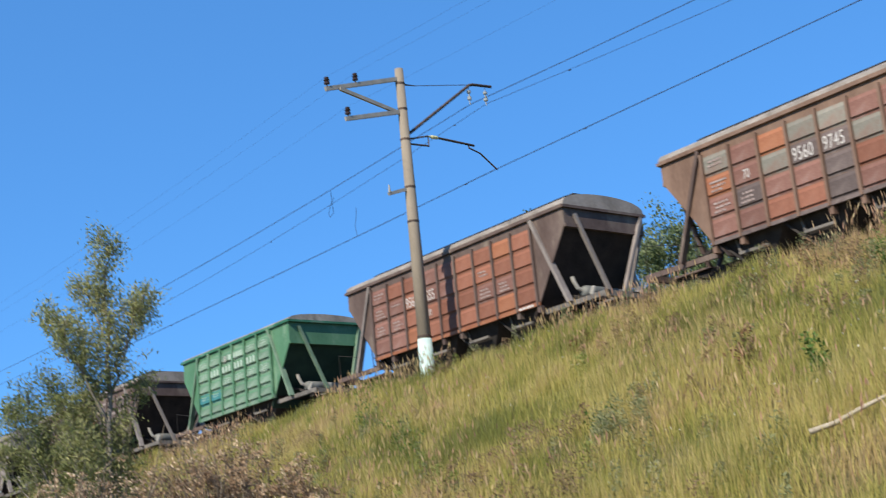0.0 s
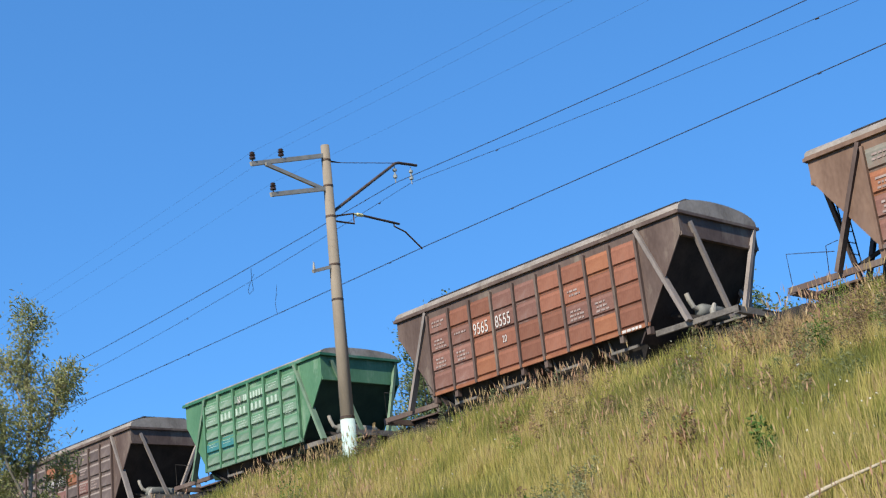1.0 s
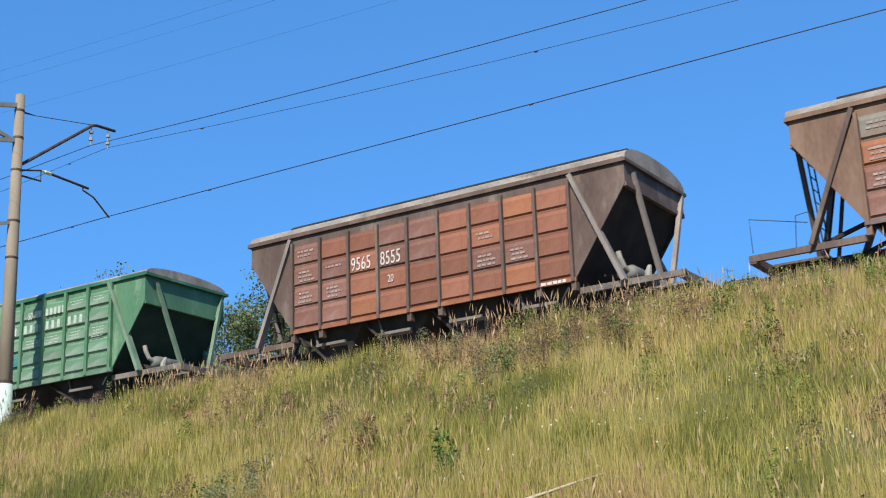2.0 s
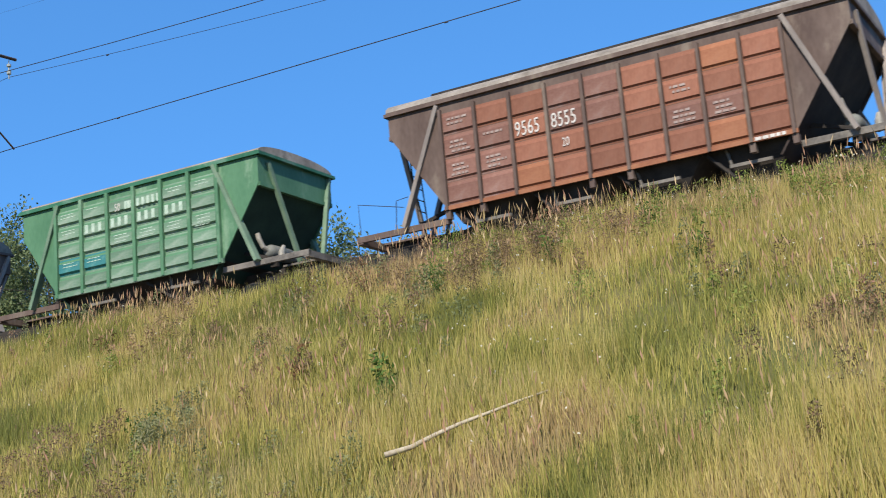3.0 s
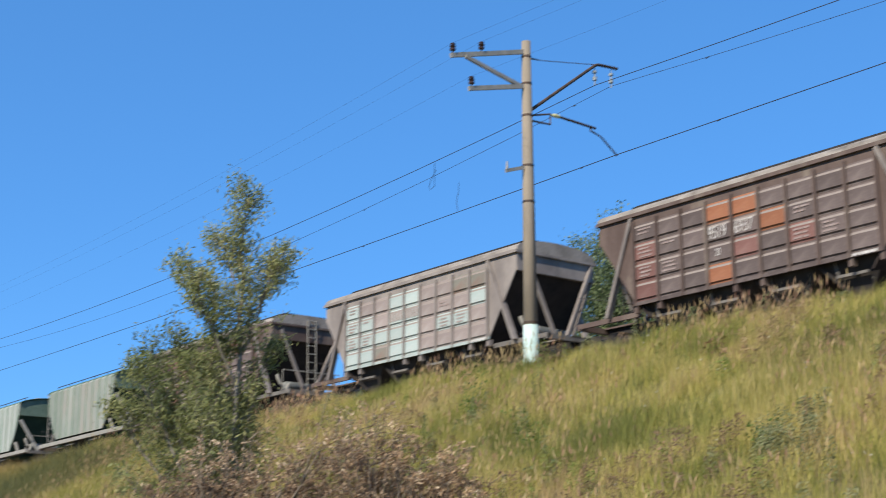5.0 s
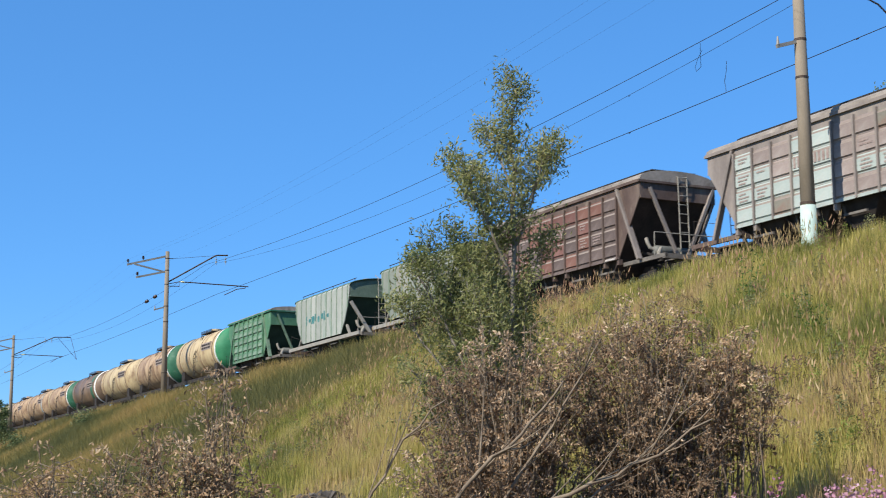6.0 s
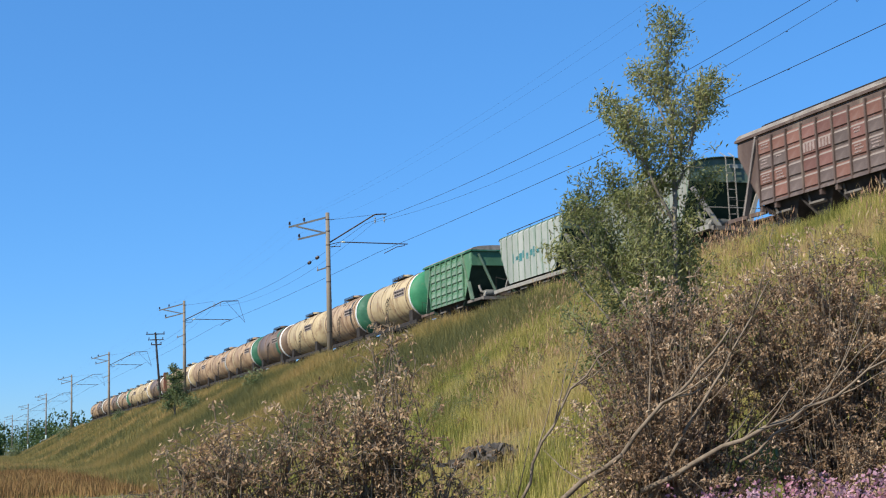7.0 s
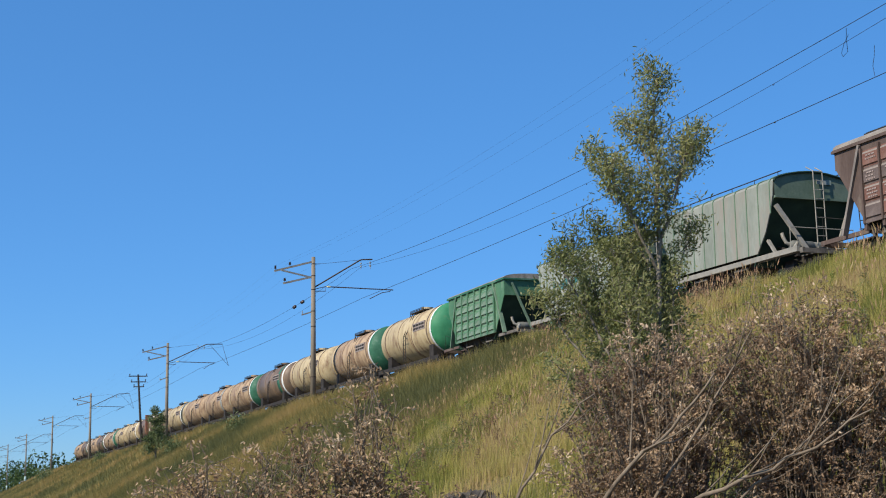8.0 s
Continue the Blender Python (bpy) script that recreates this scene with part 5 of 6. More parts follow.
blades("meadow_grass", "dense mixed green and straw-coloured grass on the embankment", -52, 6, 13.5, 25.6, 300000, 0.52, 0.014, M["grass"], 1, lean=0.33, keep=slope_only)
blades("straw_grass", "drifts of tall golden straw grass on the embankment", -52, 6, 13.5, 25.3, 260000, 0.66, 0.012, M["straw"], 14, lean=0.22, segs=1, keep=straw_drift)
blades("lush_grass", "patches of fresh green grass on the embankment", -52, 6, 13.5, 25.4, 260000, 0.46, 0.016, M["lush"], 15, lean=0.45, segs=1, keep=green_drift)
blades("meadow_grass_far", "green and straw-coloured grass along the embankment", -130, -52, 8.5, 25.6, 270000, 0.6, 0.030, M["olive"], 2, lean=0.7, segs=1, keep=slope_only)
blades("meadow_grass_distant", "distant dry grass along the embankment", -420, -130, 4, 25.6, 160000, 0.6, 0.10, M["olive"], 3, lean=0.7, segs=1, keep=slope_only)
blades("foot_grass", "tall green grass at the foot of the embankment", -52, 0, 4.5, 13.5, 90000, 0.6, 0.025, M["grass"], 4, segs=1)
blades("verge_grass", "tall grass along the crest beside the track", -60, 4, 23.9, 25.6, 26000, 0.62, 0.018, M["grass"], 5, lean=0.2)


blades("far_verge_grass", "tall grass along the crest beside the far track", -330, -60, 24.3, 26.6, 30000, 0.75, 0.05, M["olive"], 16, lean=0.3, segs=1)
blades("meadow_around", "short dry meadow grass below the embankment", -60, 14, -14, 4.5, 70000, 0.4, 0.03, M["grass"], 12, segs=1)
blades("back_slope_grass", "grass on the far side of the embankment", -130, 14, 33.5, 50, 40000, 0.6, 0.04, M["grass"], 13, segs=1)
blades("reddish_meadow", "rust-coloured dry weeds on the flat by the embankment foot", -330, -62, 1.5, 9.0, 60000, 0.5, 0.07, M["russet"], 10, segs=1)


def seed_stalks(name, label, x0, x1, y0, y1, count, tall, seed, material):
    g = np.random.default_rng(seed)
    x, y = g.uniform(x0, x1, count), g.uniform(y0, y1, count)
    ok = g.uniform(-1.2, 1.2, count) < np.sin(x * 0.7 + np.sin(y)) + np.sin(y * 0.9 + 0.6 * x)
    x, y = x[ok], y[ok]
    n = len(x)
    h = tall * g.uniform(0.6, 1.15, n)
    la, a = g.uniform(0, 6.28, n), g.uniform(0, 6.28, n)
    out = np.stack([np.cos(la), np.sin(la), 0 * a], 1) * (h * 0.16 * g.uniform(0.2, 1.3, n))[:, None]
    side = np.stack([np.cos(a), np.sin(a), 0 * a], 1)
    base = np.stack([x, y, height(x, y)], 1)
    up = np.array([0, 0, 1.0])
    neck = base + out * 0.7 + up * (h * 0.78)[:, None]
    head = base + out * 0.9 + up * (h * 0.88)[:, None]
    tip = base + out * 1.2 + up * h[:, None]
    v = np.stack([base - side * 0.004, base + side * 0.004, neck, head - side * 0.014, head + side * 0.014, tip], 1).reshape(-1, 3)
    k = np.arange(n)[:, None] * 6
    f = np.concatenate([k + [0, 1, 2], k + [2, 4, 3], k + [3, 4, 5]], 1).reshape(-1, 3)
    return tagged(soup(name, v, f, material), label, "grass", kind="stuff")


seed_stalks("seed_grass", "tall reedgrass with tan and reddish seed heads", -55, 4, 14, 25.4, 15000, 0.9, 6, M["seed"])
seed_stalks("crest_seed_grass", "tall reedgrass with reddish plumes along the crest", -60, 4, 23.6, 25.3, 2400, 0.98, 7, M["seed"])


def leaf_soup(centres, size, g, droop=0.3, long=2.2):
    """Folded rhombic leaves at the centres: verts and triangles."""
    n = len(centres)
    d = g.normal(size=(n, 3))
    d[:, 2] -= droop
    d /= np.linalg.norm(d, axis=1)[:, None]
    s = np.cross(d, g.normal(size=(n, 3)))
    s /= np.linalg.norm(s, axis=1)[:, None] + 1e-9
    nn = np.cross(d, s)
    l = size * g.uniform(0.6, 1.3, n)[:, None]
    a = centres - d * l / 2
    b = centres + d * l / 2
    c = centres + s * l / long / 2 + nn * l * 0.12
    e = centres - s * l / long / 2 + nn * l * 0.12
    v = np.stack([a, c, b, e], 1).reshape(-1, 3)
    k = np.arange(n)[:, None] * 4
    return v, np.concatenate([k + [0, 1, 2], k + [0, 2, 3]], 1).reshape(-1, 3)


def grow(rng, start, way, length, r, depth, out, tips, bend=0.25, forks=4, spread=0.75, rise=0.15):
    """A limb of short joints with side limbs; out: (points, radii); tips: places where leaves hang."""
    pts, rad = [Vector(start)], [r]
    d = Vector(way).normalized()
    n = 5
    for i in range(n):
        d = (d + Vector((rng.gauss(0, bend), rng.gauss(0, bend), rng.gauss(0, bend) + rise))).normalized() if i else d
        pts.append(pts[-1] + d * length / n)
        rad.append(r * (1 - 0.8 * (i + 1) / n))
    out.append((pts, rad))
    if depth == 0:
        tips += pts[1:]
        return
    if depth == 1:
        tips += pts[3:]
    for k in range(forks):
        i = rng.randint(1, n)
        f = Vector((rng.gauss(0, 1), rng.gauss(0, 1), rng.gauss(0, 0.7))).normalized()
        grow(rng, pts[i], d * (1 - spread) + f * spread, length * rng.uniform(0.38, 0.62), max(rad[i] * 0.65, 0.004), depth - 1, out, tips, bend, forks, spread, rise)


def plant_from(name, at, label, category, limbs, leaf_pts, bark, leafmat, leaf, per_tip, scatter, g, group="", long=2.2, droop=0.3, rank=None):
    ob = thing(name, at[0], at[1], at[2], label, category, group)
    bm = bmesh.new()
    for pts, rad in limbs:
        tube(bm, pts, [max(q_, 0.003) for q_ in rad], 5 if rad[0] < 0.04 else 8, False)
    part("trunk" if rank is None else "stem", bm, bark, ob, "", True)
    c = np.repeat(np.array([tuple(p) for p in leaf_pts]), per_tip, axis=0)
    c = c + g.normal(scale=scatter, size=c.shape)
    v, f = leaf_soup(c, leaf, g, droop, long)
    o = soup("crown" if rank is None else "leaves", v, f, leafmat)
    o.parent = ob
    return ob


def willow(x, y, seed, label):
    """A slender young willow: a pale main stem, steep limbs ending in separate plumes, a broad leafy skirt."""
    rng = random.Random(seed)
    g = np.random.default_rng(seed)
    z = float(height(x, y)) - 0.1
    limbs, tips = [], []
    # limbs: across, back, height at each joint; thickness, shoots, their length, lowest share of the limb that bears shoots
    plan = (
        (((0.0, 0.0, 0.0), (-0.12, 0.0, 2.4), (-0.08, 0.0, 4.7), (-0.07, 0.05, 5.8), (-0.04, 0.0, 6.7), (-0.07, 0.0, 7.5), (0.03, 0.0, 8.1)), 0.06, 52, 0.74, 0.42),
        (((-0.3, 0.0, 4.0), (-0.75, 0.1, 5.0), (-1.05, 0.1, 5.7)), 0.018, 24, 0.60, 0.1),
        (((-0.1, 0.0, 3.2), (-0.5, -0.1, 4.3), (-0.85, -0.2, 5.2)), 0.022, 26, 0.75, 0.15),
        (((-0.1, 0.2, 3.2), (-0.35, 0.4, 4.6), (-0.55, 0.5, 5.6)), 0.022, 26, 0.70, 0.15),
        (((-0.3, 0.0, 2.8), (-0.9, 0.0, 4.0), (-1.25, 0.0, 5.0)), 0.022, 26, 0.75, 0.15),
        (((-0.06, 0.0, 5.3), (0.18, 0.15, 6.1), (0.50, 0.3, 6.7), (0.66, 0.35, 6.9)), 0.028, 26, 0.62, 0.15),
        (((0.2, 0.0, 6.0), (0.42, -0.2, 6.7), (0.60, -0.25, 7.1)), 0.018, 14, 0.50, 0.25),
        (((-0.1, 0.0, 4.9), (-0.50, -0.2, 5.75), (-0.78, -0.3, 6.3), (-0.86, -0.3, 6.6)), 0.028, 28, 0.64, 0.15),
        (((-0.7, 0.2, 6.0), (-0.98, 0.3, 6.6), (-1.15, 0.3, 7.0)), 0.014, 8, 0.36, 0.2),
        (((-0.2, 0.1, 5.0), (-0.46, 0.3, 5.95), (-0.44, 0.4, 6.7)), 0.022, 22, 0.60, 0.15),
        (((-0.1, 0.0, 6.4), (-0.30, 0.1, 7.1), (-0.48, 0.1, 7.35)), 0.016, 14, 0.46, 0.2),
        (((-0.3, 0.0, 2.2), (-0.95, 0.2, 4.1), (-1.32, 0.3, 4.9), (-1.50, 0.3, 5.5)), 0.026, 26, 0.62, 0.2),
        (((-0.3, -0.2, 2.0), (-1.1, -0.3, 3.9), (-1.60, -0.4, 4.75), (-1.75, -0.4, 5.1)), 0.026, 26, 0.58, 0.2),
        (((-0.05, 0.0, 4.0), (0.32, 0.2, 5.1), (0.60, 0.3, 5.7)), 0.016, 12, 0.42, 0.4),
        (((-0.3, 0.0, 1.5), (-1.1, 0.1, 3.2), (-1.65, 0.1, 4.1), (-1.85, 0.1, 4.4)), 0.026, 34, 0.78, 0.2),
        (((-0.3, 0.3, 1.5), (-0.8, 0.7, 3.3), (-1.15, 0.9, 4.5)), 0.026, 34, 0.85, 0.2),
        (((-0.2, -0.4, 1.5), (-0.6, -0.8, 3.2), (-0.75, -0.9, 4.4)), 0.026, 36, 0.85, 0.2),
        (((0.0, 0.3, 2.0), (0.08, 0.6, 3.6), (0.05, 0.8, 4.6)), 0.026, 30, 0.75, 0.2),
        (((-0.3, 0.1, 2.5), (-0.45, 0.1, 4.0), (-0.5, 0.0, 5.4)), 0.026, 40, 0.80, 0.2),
        (((0.0, 0.1, 2.6), (0.12, 0.1, 3.9), (0.15, 0.1, 4.9)), 0.022, 28, 0.62, 0.2),
        (((-0.2, -0.3, 2.2), (-0.5, -0.6, 3.6), (-0.9, -0.7, 4.6)), 0.022, 30, 0.72, 0.2),
        (((-0.6, -0.2, 1.2), (-1.3, -0.4, 2.4), (-1.7, -0.5, 3.3)), 0.026, 30, 0.75, 0.2),
    )
    for joints, thick, shoots, reach, low in plan:
        pts = []
        n = 4
        for i in range(len(joints) - 1):
            p, q_ = Vector(joints[i]), Vector(joints[i + 1])
            for k in range(n):
                w_ = p.lerp(q_, k / n)
                if i or k:
                    w_ += Vector((rng.gauss(0, 0.025), rng.gauss(0, 0.025), 0))
                pts.append(w_)
        pts.append(Vector(joints[-1]))
        pts = [Vector((0.338 * p.x - 0.941 * p.y, 0.941 * p.x + 0.338 * p.y, p.z)) for p in pts]
        m = len(pts) - 1
        limbs.append((pts, [thick * (1 - 0.88 * i / m) + 0.004 for i in range(m + 1)]))
        tips += pts[-2:]
        for i in range(shoots):
            f = (low + (1 - low) * (i + rng.random()) / shoots) * m
            k = min(int(f), m - 1)
            p = pts[k].lerp(pts[k + 1], f - k)
            a = rng.uniform(0, 2 * math.pi)
            size = reach * rng.uniform(0.45, 1.0) * (1.10 - 0.50 * f / m)
            grow(rng, p, (math.cos(a), math.sin(a), rng.uniform(0.3, 1.1)), size, 0.007, 1, limbs, tips, 0.18, 2, 0.55, 0.14)
    return plant_from("willow_tree", (x, y, z), label, "tree", limbs, tips, M["bark"], M["willow"], 0.090, 4, 0.085, g, long=3.4, droop=-0.6)


willow(-22.34, 10.61, 21, "young willow with narrow grey-green leaves on the slope")


def birch(x, y, tall, seed):
    rng = random.Random(seed)
    g = np.random.default_rng(seed)
    z = float(height(x, y)) - 0.1
    limbs, tips = [], []
    stem = [Vector((0.2 * math.sin(i * 0.6), 0.15 * math.sin(i * 0.8), tall * i / 10)) for i in range(11)]
    limbs.append((stem, [0.22 * (1 - 0.93 * i / 10) for i in range(11)]))
    for i in range(50):
        f = rng.uniform(0.42, 1.0)
        k = min(int(f * 10), 9)
        p = stem[k].lerp(stem[k + 1], f * 10 - k)
        a = rng.uniform(0, 2 * math.pi)
        grow(rng, p, (math.cos(a), math.sin(a), 0.6), (1.2 + tall * 0.16 * math.sin(math.pi * min(1, 1.15 - f))) * rng.uniform(0.5, 1), 0.05 * (1 - f) + 0.012, 1, limbs, tips, 0.22, 4, 0.6, 0.05)
    return plant_from("birch_tree", (x, y, z), "leafy birch growing behind the embankment", "tree", limbs, tips, M["bark"], M["birch"], 0.16, 18, 0.24, g, "trees behind the track", long=1.7)


for x, y, top, seed in ((-49.2, 46.0, 20.0, 31), (-46.4, 47.0, 18.4, 32), (-51.4, 47.0, 18.8, 35), (-41.1, 46.0, 18.0, 33), (-38.4, 46.0, 18.1, 36), (-36.5, 47.0, 17.0, 37), (-31.4, 46.0, 16.7, 34)):
    birch(x, y, top - 2.0 - float(height(x, y)), seed)


def dry_bush(x, y, lobes, seed, label, per_tip=4, leaves="dry"):
    """A felled, withered shrub: stems arching up into rounded or spired lobes of twigs with curled brown leaves."""
    rng = random.Random(seed)
    g = np.random.default_rng(seed)
    z = float(height(x, y)) - 0.05
    limbs, tips = [], []
    for dx, dy, zc, rx, ry, rz, sprays in lobes:
        for i in range(sprays):
            d = Vector((rng.gauss(0, 1), rng.gauss(0, 1), rng.gauss(0.35, 0.9))).normalized() * rng.uniform(0.45, 1.05) ** 0.6
            end = Vector((dx + d.x * rx, dy + d.y * ry, max(zc + d.z * rz, 0.3)))
            foot = Vector((dx * 0.5 + rng.gauss(0, 0.2), dy * 0.5 + rng.gauss(0, 0.25), 0))
            bow = foot.lerp(end, 0.5) + Vector((0, 0, 0.22 * end.z))
            pts = [foot * (1 - f) ** 2 + bow * 2 * f * (1 - f) + end * f * f for f in (0, 0.2, 0.4, 0.6, 0.8, 1.0)]
            pts = [p + Vector((rng.gauss(0, 0.03), rng.gauss(0, 0.03), rng.gauss(0, 0.03))) for p in pts]
            limbs.append((pts, [0.016, 0.014, 0.012, 0.009, 0.006, 0.004]))
            way = (pts[5] - pts[3]).normalized()
            for k in range(rng.randint(6, 9)):
                f = rng.uniform(2.2, 5.0)
                q_ = min(int(f), 4)
                p = pts[q_].lerp(pts[q_ + 1], f - q_)
                w_ = (way * 0.7 + Vector((rng.gauss(0, 0.7), rng.gauss(0, 0.7), rng.gauss(0.1, 0.5)))).normalized()
                l = rng.uniform(0.18, 0.48)
                mid, tip = p + w_ * l * 0.55, p + w_ * l - Vector((0, 0, l * 0.3))
                limbs.append(([p, mid, tip], [0.005, 0.004, 0.003]))
                tips += [p.lerp(mid, 0.5), mid, mid.lerp(tip, 0.5), tip, tip]
    return plant_from("dry_bush", (x, y, z), label, "bush", limbs, tips, M["deadwood"], M[leaves], 0.056 if leaves == "dry" else 0.060, per_tip, 0.030, g, "withered bushes", 2.5, 0.9, 1)


dry_bush(-18.2, 8.1, ((0.0, -0.2, 2.45, 0.9, 1.2, 1.45, 120), (-0.2, 0.5, 2.7, 0.8, 1.0, 1.4, 70), (0.3, -0.3, 1.2, 0.7, 1.4, 0.8, 80)), 41, "withered brown bush cut down beside the slope")
dry_bush(-18.1, 10.3, ((0.0, -0.3, 2.85, 0.9, 1.1, 1.25, 110), (0.0, 0.4, 2.4, 0.9, 0.8, 0.9, 30), (0.3, -0.2, 1.3, 0.7, 1.2, 0.8, 60)), 44, "withered brown bush with pale curled leaves")
dry_bush(-17.5, 4.2, ((0.0, 0.0, 2.55, 0.3, 0.30, 0.85, 30), (0.0, -0.3, 1.7, 0.4, 0.7, 0.75, 36), (0.0, -0.5, 2.2, 0.3, 0.4, 0.5, 10), (0.1, 0.6, 1.5, 0.4, 0.6, 0.6, 16), (0.0, 1.1, 1.2, 0.5, 0.5, 0.5, 10)), 42, "withered brown bush with upright twigs in the meadow", 2, "drypale")
dry_bush(-17.6, 3.0, ((0.0, 0.35, 2.1, 0.3, 0.35, 0.55, 14), (0.0, -0.1, 1.6, 0.4, 0.7, 0.65, 34), (0.0, -0.65, 2.0, 0.3, 0.4, 0.5, 14)), 45, "withered brown bush with drooping twigs", 2, "drypale")
dry_bush(-17.8, 2.0, ((0.0, 0.0, 1.5, 0.4, 0.5, 0.6, 30), (0.0, -0.3, 1.1, 0.4, 0.5, 0.5, 20)), 43, "low withered bush spreading in the meadow", 2, "drypale")


dry_bush(-17.9, 10.9, ((0.0, 0.0, 3.0, 0.6, 1.0, 0.55, 42), (0.2, 0.5, 2.7, 0.5, 0.7, 0.5, 22)), 46, "withered bush top with pale tan leaves against the slope", 4, "drypale")
dry_bush(-16.4, 9.2, ((0.0, -0.2, 0.85, 0.5, 0.7, 0.45, 26),), 47, "low tangle of withered twigs at the foot of the bush", 3, "drypale")
dry_bush(-19.2, 6.1, ((0.0, 0.0, 0.75, 0.5, 0.8, 0.45, 34),), 48, "low heap of withered twigs in the meadow", 3, "drypale")


def dead_branch(name, label, pts, r, twigs, seed):
    rng = random.Random(seed)
    bm = bmesh.new()
    pts = [Vector(p) for p in pts]
    ob = tagged(new(name), label, "branch", "dead branches" if twigs else "")
    ob.location = pts[0]
    pts = [p - ob.location for p in pts]
    fine = []
    for i in range(len(pts) - 1):
        for k in range(3):
            fine.append(pts[i].lerp(pts[i + 1], k / 3) + Vector((rng.gauss(0, 0.02), rng.gauss(0, 0.02), rng.gauss(0, 0.02))))
    fine.append(pts[-1])
    tube(bm, fine, [r * (1 - 0.75 * i / len(fine)) for i in range(len(fine))], 7)
    d = (pts[-1] - pts[0]).normalized()
    part("limb", bm, M["deadwood"] if twigs else M["palewood"], ob, "", True)
    for k in range(twigs):
        bm = bmesh.new()
        i = rng.randint(2, len(fine) - 2)
        w_ = (d + Vector((rng.gauss(0, 0.5), rng.gauss(0, 0.5), rng.gauss(0.15, 0.4)))).normalized()
        l = rng.uniform(0.4, 1.3)
        tube(bm, [fine[i], fine[i] + w_ * l * 0.5, fine[i] + w_ * l + Vector((0, 0, 0.08))], [r * 0.4, r * 0.25, 0.003], 5)
        part("twig", bm, M["deadwood"], ob, "", True)
    return ob


BARE = "bare bleached branch sticking out of the withered bush"
dead_branch("dead_branch", BARE, [(-18.5, 5.7, 0.45), (-18.01, 6.47, 1.31), (-17.63, 7.03, 1.83), (-17.31, 7.41, 2.33), (-17.10, 7.83, 2.77), (-16.91, 8.16, 3.24)], 0.040, 6, 51)
dead_branch("dead_branch", BARE, [(-17.65, 7.4, 1.3), (-17.46, 7.73, 1.97), (-17.25, 8.07, 2.58), (-17.07, 8.36, 3.15), (-16.87, 8.67, 3.76)], 0.024, 5, 52)
dead_branch("dead_branch", BARE, [(-17.6, 7.3, 1.4), (-17.07, 8.01, 1.80), (-16.57, 8.65, 2.17), (-16.20, 9.00, 2.39), (-15.77, 9.43, 2.77)], 0.034, 9, 53)
dead_branch("dead_branch", BARE, [(-18.4, 5.8, 0.8), (-18.28, 6.01, 1.34), (-18.11, 6.25, 1.92), (-17.91, 6.55, 2.56), (-17.68, 7.01, 3.04)], 0.026, 5, 54)
dead_branch("dead_branch", BARE, [(-17.0, 8.2, 1.7), (-16.66, 8.70, 2.12), (-16.43, 9.18, 2.58), (-16.23, 9.56, 2.99)], 0.018, 6, 56)


def on_slope(x, y, up=0.0):
    return (x, y, float(height(x, y)) + up)


dead_branch("fallen_stick", "long pale fallen stick lying in the grass", [on_slope(-11.5, 15.25, 0.33), on_slope(-10.6, 15.9, 0.35), on_slope(-9.65, 16.6, 0.34)], 0.040, 0, 55)


def weed(x, y, tall, seed, label, mat, leaf=0.09, wide=0.16):
    """A broad-leaved weed on one upright stem."""
    rng = random.Random(seed)
    g = np.random.default_rng(seed)
    limbs, tips = [], []
    for s in range(3):
        top = Vector((rng.gauss(0, wide), rng.gauss(0, wide), tall * rng.uniform(0.7, 1)))
        pts = [top * (k / 5) for k in range(6)]
        limbs.append((pts, [0.012 * (1 - 0.15 * k) for k in range(6)]))
        tips += [top * rng.uniform(0.25, 1.0) + Vector((rng.gauss(0, 0.07), rng.gauss(0, 0.07), 0)) for k in range(26)]
    return plant_from("weed_plant", on_slope(x, y), label, "weed", limbs, tips, M["weed"], mat, leaf, 2, 0.04, g, "weeds on the slope", 2.2, 0.1, 1)


weed(-12.55, 17.2, 1.05, 61, "dark green broad-leaved weed in the grass", M["weed"], 0.10, 0.09)
weed(-15.2, 18.85, 0.75, 62, "reddish brown weed in the grass", M["redweed"], 0.10)
weed(-20.4, 21.5, 0.85, 63, "reddish seeding weed in the grass", M["redweed"], 0.06)
for i, (x, y) in enumerate(((-16.2, 22.8), (-14.2, 22.0), (-24.0, 18.2), (-23.0, 22.5), (-12.0, 22.5), (-10.5, 23.5), (-27.5, 17.8), (-9.0, 21.5), (-17.5, 17.4))):
    weed(x, y, (0.8, 0.95, 1.2, 0.7)[i % 4], 64 + i, "leafy green weed among the grass" if i % 3 else "brown seeding weed among the grass", M["weed"] if i % 3 else M["redweed"], 0.07, 0.22)
weed(-29.0, 20.5, 1.7, 80, "tall leafy green weed on the slope", M["weed"], 0.08, 0.3)

# fireweed drifts at the bottom of the slope, small white flowers in the grass
g = np.random.default_rng(8)
fx, fy = g.uniform(-18.5, -13.5, 1100), g.uniform(7.2, 11.5, 1100)
ok = g.uniform(0, 1, 1100) < np.exp(-((fx + 16.3 - (fy - 8) * 0.35) / 1.0) ** 2)
fx, fy = fx[ok], fy[ok]
fh = g.uniform(0.9, 1.38, len(fx))
cen = []
for x, y, h in zip(fx, fy, fh):
    zb = float(height(x, y))
    for k in range(26):
        cen.append((x + g.normal(0, 0.035), y + g.normal(0, 0.035), zb + h - 0.38 * g.uniform(0, 1)))
v, f = leaf_soup(np.array(cen), 0.05, g, 0.0, 1.2)
tagged(soup("fireweed_flowers", v, f, M["fireweed"]), "pink fireweed spikes in bloom at the foot of the slope", "flowers", kind="stuff")
cen = []
